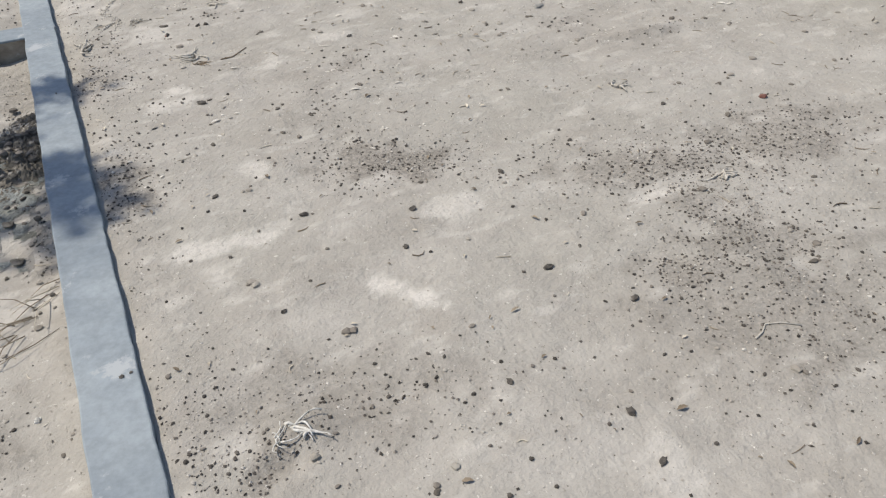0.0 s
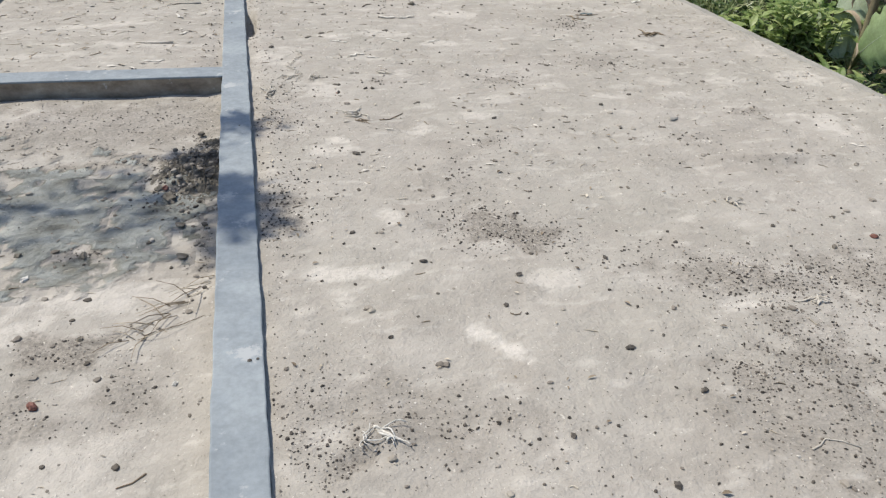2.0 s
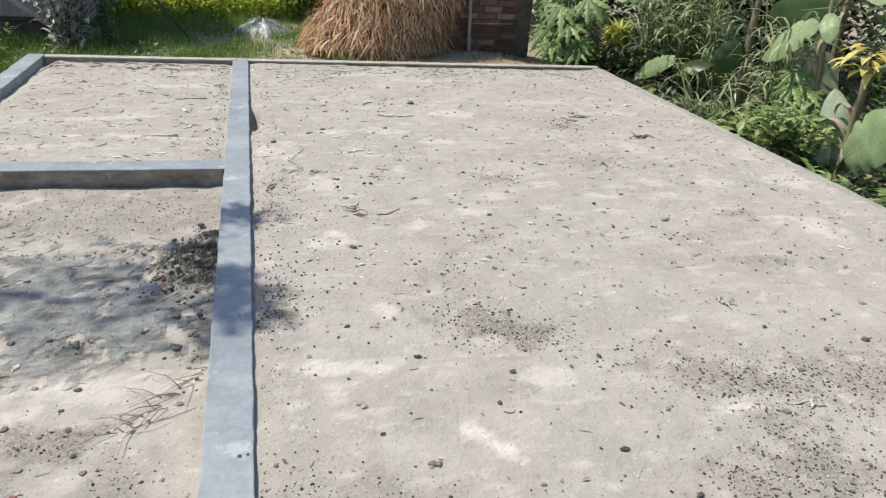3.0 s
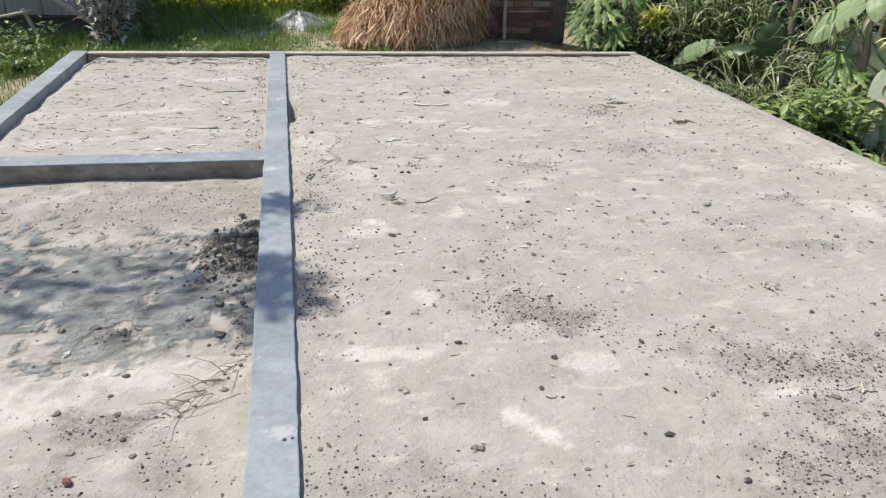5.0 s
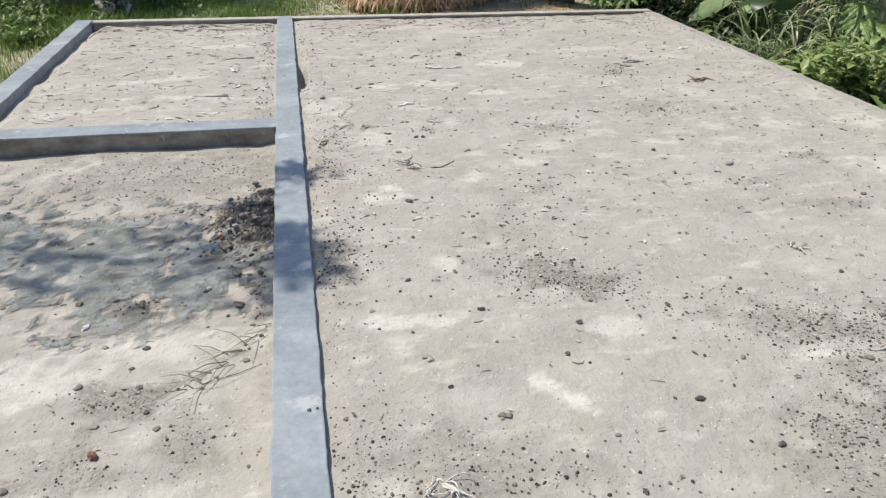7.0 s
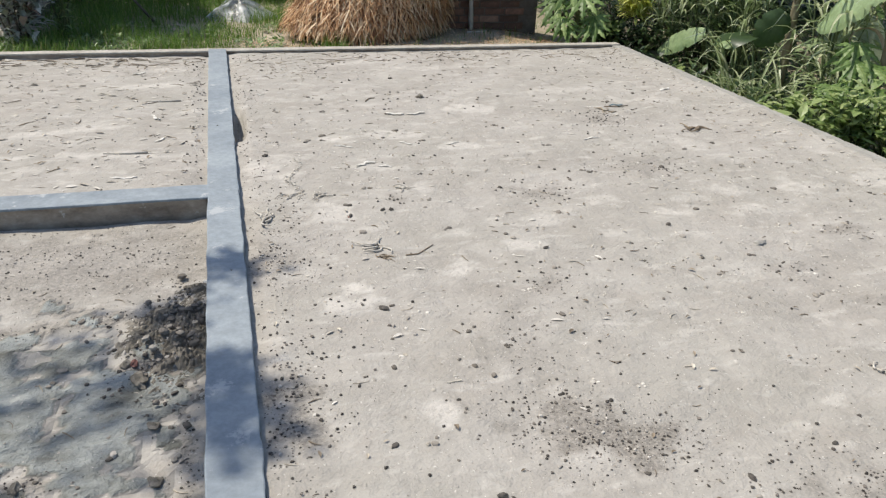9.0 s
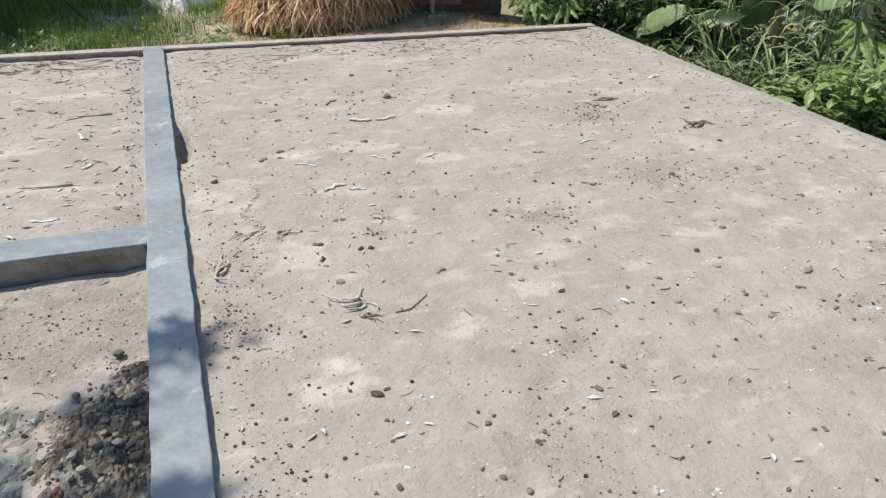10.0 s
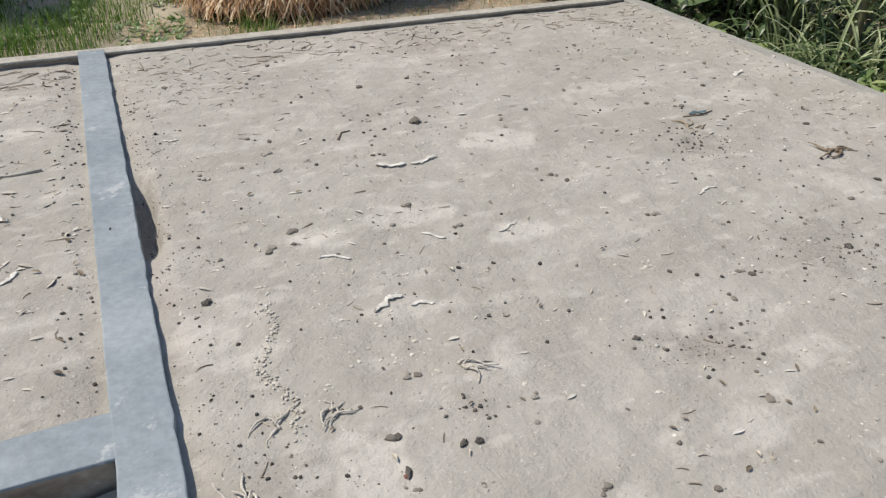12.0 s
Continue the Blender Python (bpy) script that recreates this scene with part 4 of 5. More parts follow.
def banana_plant(at, lean, height, r, leaves, label, seed):
    """A sheathed stem with loose dry sheaths; each leaf has a stalk that leaves the stem below it."""
    b = holder("banana_plant", at, label, "banana plant")
    o = at.translation
    s = Shape()
    s.tube([(lean[0] * i / 10 + 0.02 * n3(i, seed, 0.9), lean[1] * i / 10 + 0.02 * n3(seed, i, 0.8), height * i / 10 - 0.05) for i in range(11)],
           [r * (1 - 0.35 * i / 10) * (1 + 0.08 * n3(i, seed, 2)) for i in range(11)], 10)
    part("stem", s, BANANA_STEM, b, "green-brown sheathed stem", True)
    rng = random.Random(seed)
    for k in range(4):
        s = Shape()
        a, z = rng.uniform(0, math.tau), height * rng.uniform(0.25, 0.8)
        k0 = z / height
        s.leaf((lean[0] * k0 + r * 0.7 * math.cos(a), lean[1] * k0 + r * 0.7 * math.sin(a), z), a, 1.2, rng.uniform(0.3, 0.5), 0.05, 2.6, 8, 0.5, rng.uniform(-0.4, 0.4), 0.4, 0.1)
        part("dry_sheath", s, LITTER, b, "brown withered sheath", True)
    for base, tip, width, face, mat, sag in leaves:
        base, tip = Vector(base) - o, Vector(tip) - o
        k0 = min(0.97, max(0.15, (base.z - 0.22) / height))
        root = Vector((lean[0] * k0, lean[1] * k0, height * k0))
        s = Shape()
        s.tube([root, root.lerp(base, 0.55) + Vector((0, 0, 0.05)), base + (tip - base) * 0.02], [0.024, 0.018, 0.012], 6)
        part("leaf_stalk", s, STEM, b, "", True)
        spread_leaf(b, base, tip, width, face, mat, sag, seed * 10 + len(b.children))
    return b


UP_LEFT = (-0.55, -0.25, 0.8)
banana_plant(pose(5.05, 7.75, -0.38), (0.08, 0.1, 0), 2.0, 0.045,
             [((5.1, 7.85, 1.55), (4.75, 8.5, 1.5), 0.40, UP_LEFT, BANANA, 0.1), ((5.2, 7.8, 1.7), (5.9, 7.3, 1.5), 0.42, (0, -0.3, 1), BANANA, 0.1),
              ((4.98, 7.8, 0.55), (4.86, 7.95, 0.20), 0.30, (-0.6, -0.8, 0.1), BANANA_SHADED, 0.02)],
             "tall banana plant with withered sheaths and broad leaves", 1)
banana_plant(pose(5.05, 6.55, -0.38), (0.0, 0.15, 0), 1.75, 0.034,
             [((4.95, 6.66, 0.92), (4.80, 7.16, 0.50), 0.32, (-0.75, -0.25, 0.6), BANANA, 0.03), ((5.06, 6.60, 1.06), (5.0, 7.5, 0.88), 0.34, (-0.55, -0.75, 0.12), BANANA_SHADED, 0.04),
              ((5.1, 6.5, 1.2), (5.5, 5.8, 1.0), 0.42, (-0.3, 0.0, 1), BANANA, 0.1),
              ((5.0, 6.62, 1.0), (4.9, 6.42, 0.78), 0.16, UP_LEFT, BANANA, 0.03)],
             "banana plant with one bright broad leaf and one coloured as if shaded", 2)
banana_plant(pose(4.78, 5.78, -0.38), (0.0, -0.03, 0), 1.1, 0.042,
             [((4.62, 5.58, 0.00), (4.55, 5.02, 0.47), 0.44, (-0.75, -0.55, 0.5), BANANA, 0.05), ((4.78, 5.83, -0.14), (4.86, 6.16, 0.44), 0.27, (-0.75, -0.65, 0.1), BANANA_PALE, 0.02),
              ((4.70, 5.86, -0.14), (4.72, 6.06, 0.08), 0.16, (-0.75, -0.65, 0.1), BANANA_PALE, 0.02), ((4.82, 5.6, 0.75), (5.0, 4.9, 0.95), 0.36, UP_LEFT, BANANA, 0.06)],
             "small banana plant leaning over the plinth edge", 3)
banana_plant(pose(6.75, 8.5, -0.38), (0.0, 0.0, 0), 1.6, 0.05,
             [((6.45, 8.35, 0.42), (6.72, 8.95, -0.36), 0.74, (-0.72, -0.68, 0.3), BANANA_PALE, 0.03), ((6.62, 8.75, 0.05), (6.58, 9.55, -0.14), 0.24, (-0.5, -0.4, 0.75), BANANA, 0.04),
              ((6.7, 8.6, 1.2), (6.2, 9.3, 1.2), 0.4, UP_LEFT, BANANA, 0.1)],
             "banana plant with a hanging pale grey-green leaf behind the grass", 5)
banana_plant(pose(5.3, 4.1, -0.38), (0.0, 0.0, 0), 1.5, 0.07,
             [((5.2, 4.1, 1.0), (4.5, 4.2, 0.9), 0.4, UP_LEFT, BANANA, 0.1), ((5.3, 4.2, 1.2), (5.1, 5.1, 1.2), 0.42, UP_LEFT, BANANA, 0.12), ((5.3, 4.0, 1.2), (5.0, 3.1, 1.2), 0.42, UP_LEFT, BANANA, 0.12)],
             "banana plant with broad green leaves beside the plinth", 4)


def taro(at, label, leaves, seed):
    rng = random.Random(seed)
    b = holder("taro_plant", at, label, "taro plant")
    for hd, L, H in leaves:
        a = radians(hd)
        tip = Vector((0.22 * math.cos(a), 0.22 * math.sin(a), H))
        s = Shape()
        s.tube([(0, 0, -0.02), tip * 0.5 + Vector((0, 0, 0.1)), tip], [0.012, 0.009, 0.006], 5)
        part("stalk", s, STEM, b, "", True)
        s = Shape()
        s.leaf(tip, a, 0.1, L, L * 0.85, 1.1, 8, 0.1, rng.uniform(-0.3, 0.3), 0.32, 0.04)
        part("leaf", s, SHADED_LEAF if seed == 7 else BANANA_PALE if seed == 8 else BRIGHT_LEAF, b, "", True)
    return b


taro(pose(4.98, 8.0, -0.37), "taro plant with round leaves, shade painted into their dark green", ((200, 0.30, 0.68), (130, 0.3, 0.6), (20, 0.3, 0.6)), 7)
taro(pose(4.5, 6.6, -0.38), "bright broad-leaved green plant against the plinth", ((180, 0.24, 0.34), (250, 0.22, 0.3), (100, 0.24, 0.32), (320, 0.2, 0.36)), 10)
taro(pose(4.62, 8.35, -0.37), "small yellow-green broad-leaved plant at the plinth foot", ((180, 0.2, 0.26), (240, 0.2, 0.22), (100, 0.18, 0.24)), 11)
arum = holder("arrow_leaf_plant", pose(5.0, 8.8, -0.37), "broad arrow-shaped pale green leaf leaning over the plinth edge", "arum plant")
for base, tip, w, mat in (((-0.14, 0.0, 0.56), (-0.36, 0.55, 0.25), 0.25, BANANA), ((0.0, -0.1, 0.55), (-0.15, -0.5, 0.5), 0.2, BANANA), ((0.12, 0.05, 0.5), (0.4, 0.2, 0.45), 0.2, BANANA)):
    s = Shape()
    s.tube([(0, 0, -0.02), (base[0] * 0.5, base[1] * 0.5, base[2] * 0.6), base], [0.014, 0.011, 0.008], 6)
    part("stalk", s, STEM, arum, "", True)
    spread_leaf(arum, base, tip, w, (-0.6, -0.55, 0.6), mat, 0.03, 51)


def tussock(at, n, L, label, seed, mat=REED, lean=(0.1, 0.9)):
    rng = random.Random(seed)
    s = Shape()
    for k in range(n):
        a, r = rng.uniform(0, math.tau), 0.09 * math.sqrt(rng.random())
        s.leaf((r * math.cos(a), r * math.sin(a), -0.01), rng.gauss(a, 0.5), math.pi / 2 - rng.uniform(*lean), L * rng.uniform(0.6, 1.2), rng.uniform(0.016, 0.032), rng.uniform(0.9, 2.1), 8, 0.5, 0, 0.35)
    return thing("grass_tussock", s, mat, label, "grass", "arching grass tussocks", at=at)


for i, (x, y, n, L) in enumerate(((4.62, 7.55, 44, 0.85), (4.66, 7.95, 30, 0.8), (4.85, 7.4, 34, 0.95), (4.95, 8.3, 22, 1.1))):
    tussock(pose(x, y, ground_z(x, y)), n, L, "arching pale green grass tussock beside the plinth", 80 + i)


def reed(at, H, seed):
    rng = random.Random(seed)
    b = holder("reed_clump", at, "tall green reed clump with long narrow leaves", "reeds", "tall reeds")
    lv = Shape()
    for k in range(7):
        x, y = rng.gauss(0, 0.12), rng.gauss(0, 0.12)
        h = H * rng.uniform(0.7, 1.1)
        lx, ly = rng.gauss(0, 0.12), rng.gauss(0, 0.12)
        st = Shape()
        st.tube([(x, y, -0.02), (x + lx * 0.4, y + ly * 0.4, h * 0.5), (x + lx, y + ly, h)], [0.011, 0.009, 0.005], 5)
        part("stalk", st, STEM, b, "", True)
        for q in range(13):
            t = rng.uniform(0.15, 1)
            lv.leaf((x + lx * t, y + ly * t, h * t), rng.uniform(0, math.tau), rng.uniform(0.5, 1.2), rng.uniform(0.3, 0.6), rng.uniform(0.020, 0.042), 1.8, 5, 0.4)
    part("foliage", lv, REED, b)


for i, (x, y, H) in enumerate(((5.15, 8.6, 1.9), (5.3, 9.1, 2.1), (5.35, 9.5, 2.2), (5.0, 8.25, 1.5), (5.05, 8.95, 1.8), (4.85, 9.55, 1.2), (5.25, 7.5, 1.5), (5.15, 7.1, 1.3))):
    reed(pose(x, y, ground_z(x, y)), H, 90 + i)


def lobed_leaf(parent, base, tip, face, mat, size, seed):
    """A hand-shaped leaf: seven toothed lobes that fan out from the stalk's end, the middle one towards tip."""
    rng = random.Random(seed)
    base, face = Vector(base), Vector(face).normalized()
    d = (Vector(tip) - base).normalized()
    side = d.cross(face).normalized()
    s = Shape()
    for q in range(-3, 4):
        a = q * 0.52 + rng.gauss(0, 0.05)
        u = d * math.cos(a) + side * math.sin(a)
        w = u.cross(face).normalized()
        L = size * (1 - 0.10 * abs(q)) * rng.uniform(0.9, 1.1)
        verts, n = [], 9
        for i in range(n + 1):
            k = i / n
            ww = L * 0.095 * math.sin(math.pi * min(1, 0.12 + 0.88 * k)) * (1.5 if i % 2 else 0.75) + 0.002
            c = base + u * L * k - face * (0.10 * L * k * k) + Vector((0, 0, -0.12 * L * k * k))
            verts += [c + w * ww - u * 0.03 * L * (i % 2), c + face * 0.008, c - w * ww - u * 0.03 * L * (i % 2)]
        s.add(verts, [f for i in range(n) for f in ((3 * i, 3 * i + 1, 3 * i + 4, 3 * i + 3), (3 * i + 1, 3 * i + 2, 3 * i + 5, 3 * i + 4))])
    return part("leaf", s, mat, parent)


def lobed_plant(name, at, label, category, leaves, stem_h, mat, seed, group=""):
    b = holder(name, at, label, category, group)
    o = at.translation
    s = Shape()
    s.tube([(0, 0, -0.03), (0.02, 0, stem_h * 0.5), (0.0, 0.02, stem_h)], [0.035, 0.028, 0.016], 8)
    part("stem", s, STEM, b, "", True)
    for k, (base, tip, size) in enumerate(leaves):
        base, tip = Vector(base) - o, Vector(tip) - o
        z = max(0.1, min(stem_h, base.z - 0.05))
        s = Shape()
        s.tube([(0, 0, z), Vector((0, 0, z)).lerp(base, 0.5) + Vector((0, 0, 0.05)), base], [0.009, 0.007, 0.005], 5)
        part("leaf_stalk", s, STEM, b, "", True)
        lobed_leaf(b, base, tip, (-0.45, -0.45, 0.75), mat, size, seed * 20 + k)
    return b


lobed_plant("papaya_plant", pose(3.95, 10.03, -0.16), "young papaya plant with drooping lobed leaves by the brick wall", "papaya plant",
            [((3.81, 9.92, 0.60), (3.62, 9.81, 0.35), 0.40), ((3.70, 10.04, 0.34), (3.49, 9.90, 0.12), 0.36), ((3.88, 9.76, 0.41), (3.77, 9.48, 0.23), 0.34), ((3.68, 9.85, 0.17), (3.53, 9.71, -0.02), 0.30),
             ((4.12, 9.85, 0.72), (4.21, 9.53, 0.58), 0.42), ((3.98, 10.18, 0.91), (3.70, 10.18, 0.77), 0.42), ((3.84, 10.18, 0.72), (3.56, 10.27, 0.49), 0.40), ((4.26, 10.09, 0.67), (4.54, 9.90, 0.49), 0.4),
             ((4.00, 9.67, 0.21), (3.93, 9.39, 0.04), 0.28), ((3.74, 9.81, 0.07), (3.66, 9.57, -0.07), 0.26), ((3.97, 9.62, 0.12), (3.88, 9.34, -0.02), 0.28)], 1.1, LOBE, 1, "papaya plants")
lobed_plant("papaya_plant", pose(5.45, 10.75, -0.2), "young papaya plant with lobed green leaves above dark bushes", "papaya plant",
            [((5.25, 10.5, 0.75), (5.0, 10.2, 0.55), 0.42), ((5.6, 10.45, 0.85), (5.7, 10.0, 0.7), 0.42), ((5.4, 10.6, 1.15), (5.1, 10.3, 1.05), 0.42), ((5.2, 10.8, 0.95), (4.85, 10.8, 0.8), 0.42)], 1.3, LEAF, 2, "papaya plants")
lobed_plant("castor_plant", pose(5.05, 6.85, -0.38), "castor plant with layered pale green lobed leaves", "castor plant",
            [((4.92, 6.78, 0.46), (4.78, 6.62, 0.26), 0.27), ((4.86, 6.70, 0.33), (4.72, 6.52, 0.14), 0.26), ((4.95, 6.62, 0.30), (4.85, 6.38, 0.14), 0.26), ((4.82, 6.62, 0.18), (4.70, 6.42, 0.02), 0.25),
             ((4.92, 6.52, 0.14), (4.82, 6.30, 0.0), 0.24), ((4.98, 6.90, 0.40), (4.85, 7.05, 0.25), 0.24), ((4.76, 6.78, 0.12), (4.62, 6.66, -0.04), 0.22)], 0.75, LOBE, 3)


def croton(at, n, L, mat, label, seed, H, width=0.035, rise=(-0.2, 1.2)):
    rng = random.Random(seed)
    b = holder("yellow_shrub", at, label, "shrub")
    s = Shape()
    s.tube([(0, 0, -0.03), (0.01, 0, H)], [0.02, 0.012], 6)
    part("stem", s, BARK, b, "", True)
    s = Shape()
    for k in range(n):
        a = rng.uniform(0, math.tau)
        s.leaf((0.05 * math.cos(a), 0.05 * math.sin(a), H + rng.uniform(-0.16, 0.05)), a, rng.uniform(*rise), L * rng.uniform(0.7, 1.2), width, 0.8, 4, 0.25)
    part("leaves", s, mat, b)


croton(pose(4.6, 9.85, -0.2), 300, 0.19, YELLOW_LEAF, "bright yellow-leaved ornamental shrub among dark foliage", 1, 0.52)
croton(pose(4.84, 5.86, -0.36), 26, 0.22, DRY_YELLOW, "yellow dying leaves on a short stem by the banana", 2, 1.16, 0.075, (-0.7, 0.4))


def thicket():
    rng = random.Random(77)
    s = Shape()
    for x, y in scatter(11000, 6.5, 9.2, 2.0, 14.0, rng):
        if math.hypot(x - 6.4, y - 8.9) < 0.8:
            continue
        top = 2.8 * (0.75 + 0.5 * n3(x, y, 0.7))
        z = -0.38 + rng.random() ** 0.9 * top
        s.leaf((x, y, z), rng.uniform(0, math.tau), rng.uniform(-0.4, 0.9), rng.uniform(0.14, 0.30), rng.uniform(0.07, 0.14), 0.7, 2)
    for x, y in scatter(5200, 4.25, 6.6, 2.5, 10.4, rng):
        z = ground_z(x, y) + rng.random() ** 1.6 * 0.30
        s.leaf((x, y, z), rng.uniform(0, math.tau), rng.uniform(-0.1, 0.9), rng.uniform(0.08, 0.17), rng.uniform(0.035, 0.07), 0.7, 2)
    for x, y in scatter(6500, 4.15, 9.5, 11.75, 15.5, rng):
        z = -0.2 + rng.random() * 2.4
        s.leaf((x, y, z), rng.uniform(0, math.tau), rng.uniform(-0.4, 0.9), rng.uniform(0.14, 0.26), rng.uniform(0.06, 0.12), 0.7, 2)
    thing("thicket", s, SHADED_LEAF, "dense undergrowth behind the garden plants, dark green with painted shade", "undergrowth", kind="stuff")
    s = Shape()
    for x, y in scatter(3600, 5.3, 6.6, 2.2, 11.5, rng):
        top = 2.3 * (0.8 + 0.5 * n3(x, y, 0.9, 4))
        z = -0.3 + rng.random() * top
        if n3(x * 1.3, y, 1.9, z * 1.9) < 0.14 or math.hypot(x - 5.9, y - 8.3) < 1.1:
            continue
        s.leaf((x, y, z), rng.uniform(0, math.tau), rng.uniform(-0.3, 0.9), rng.uniform(0.16, 0.36), rng.uniform(0.035, 0.08), 0.8, 3)
    thing("foliage", s, LEAF, "sunlit mixed green foliage behind the garden plants", "foliage", kind="stuff")


thicket()


def shade_tree():
    """The tree beside the plinth whose boughs shade the lower bay."""
    rng = random.Random(55)
    t = holder("shade_tree", pose(-5.7, 6.35, ground_z(-5.7, 6.35)), "leafy tree beside the plinth shading the lower bay", "tree")
    base = Vector((-5.7, 6.35, ground_z(-5.7, 6.35)))
    s, crown = Shape(), Shape()
    s.tube([(0, 0, -0.05), (0.03, 0.02, 1.4), (0.1, -0.05, 2.9), (0.2, -0.1, 4.1)], [0.19, 0.15, 0.125, 0.10], 10)
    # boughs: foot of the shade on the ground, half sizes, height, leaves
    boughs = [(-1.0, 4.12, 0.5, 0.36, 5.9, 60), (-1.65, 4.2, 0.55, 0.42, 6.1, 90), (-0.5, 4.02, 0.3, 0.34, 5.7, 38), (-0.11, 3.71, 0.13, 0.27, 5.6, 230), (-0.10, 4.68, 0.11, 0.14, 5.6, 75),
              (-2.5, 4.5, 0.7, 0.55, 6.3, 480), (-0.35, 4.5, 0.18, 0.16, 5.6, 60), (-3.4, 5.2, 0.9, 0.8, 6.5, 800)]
    hub = None
    for gx0, gy0, rx, ry, h, n in boughs:
        c = Vector((gx0, gy0, 0)) + SUN_TO * (h / SUN_TO.z) - base
        st = hub or Vector((0.2, -0.1, 4.05))
        s.tube([st, st.lerp(c, 0.5) + Vector((0, 0, 0.06)), c], [0.009, 0.006, 0.004] if hub else [0.028, 0.016, 0.008], 6)
        hub = hub or c
        for k in range(n):
            a, r = rng.uniform(0, math.tau), math.sqrt(rng.random()) * (1 + 0.14 * rng.gauss(0, 1))
            p = c + Vector((rx * r * math.cos(a), ry * r * math.sin(a), rng.gauss(0, 0.16)))
            crown.leaf(p, rng.uniform(0, math.tau), rng.uniform(-0.4, 0.4), rng.uniform(0.08, 0.15), rng.uniform(0.035, 0.06), 0.5, 2)
    part("trunk", s, BARK, t, "", True)
    part("crown", crown, LEAF, t)


shade_tree()


# ---- small things on the sand ----
def gravel():
    rng = random.Random(101)
    s = Shape()

    def drop(x, y, zf, r):
        s.rock((x, y, zf(x, y) + r * 0.25), r, rng)

    for x, y in scatter(9000, 0.02, 3.98, 0.4, 9.0, rng):
        if rng.random() < (0.34 + 1.4 * n3(x, y, 1.3, 17) + 1.1 * n3(x, y, 5, 3)) * (1 - 0.62 * smooth01((y - 3.2) / 1.6)):
            drop(x, y, sand_z, (0.0024 + 0.0056 * rng.random() ** 2.4) * (1 + 0.10 * min(4, max(0, y - 3))))
    for cx, cy, a, b, turn, k in DAMP_SHADE:
        t = radians(turn)
        for q in range(int((60 + a * b * 30000 * k) * (1 - 0.55 * smooth01((cy - 3.2) / 0.8)))):
            u, v = rng.gauss(0, 0.64) * a * 1.25, rng.gauss(0, 0.64) * b * 1.25
            x, y = cx + u * math.cos(t) - v * math.sin(t), cy + u * math.sin(t) + v * math.cos(t)
            if 0.015 < x < 3.96:
                drop(x, y, sand_z, (0.0018 + 0.0052 * rng.random() ** 2.6) * (1 + 0.08 * min(4, max(0, y - 2.5))))
    for q in range(800):
        x, y = 0.015 + abs(rng.gauss(0, 0.13)), rng.uniform(1.2, 9.0)
        drop(x, y, sand_z, 0.0025 + 0.0055 * rng.random() ** 3)
    thing("gravel", s, GRAVEL, "dark small gravel scattered over the pale sand", "gravel", kind="stuff")
    s = Shape()
    for x, y in scatter(650, -1.98, -0.18, 5.66, 9.04, rng):
        drop(x, y, back_z, 0.0025 + 0.006 * rng.random() ** 3)
    for q in range(160):
        drop(-0.18 - abs(rng.gauss(0, 0.08)), rng.uniform(5.68, 9.0), back_z, 0.003 + 0.008 * rng.random() ** 2)
    thing("gravel", s, GRAVEL, "dark grit scattered over the far bay's sand", "gravel", kind="stuff")
    s = Shape()
    for x, y in scatter(320, -1.98, -0.18, 1.0, 5.4, rng):
        drop(x, y, low_z, 0.002 + 0.004 * rng.random() ** 3)
    for cx, cy, a, b, turn, k in LOW_GRIT:
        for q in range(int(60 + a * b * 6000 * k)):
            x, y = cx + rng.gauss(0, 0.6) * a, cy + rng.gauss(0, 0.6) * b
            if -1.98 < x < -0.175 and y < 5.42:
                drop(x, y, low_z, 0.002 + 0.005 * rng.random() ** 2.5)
    for q in range(260):
        x, y = -0.38 + rng.gauss(0, 0.11), 4.3 + rng.gauss(0, 0.19)
        if x < -0.19:
            drop(x, y, low_z, 0.003 + 0.011 * rng.random() ** 3)
    thing("gravel", s, GRAVEL, "dark grit and clods in the lower bay", "gravel", kind="stuff")


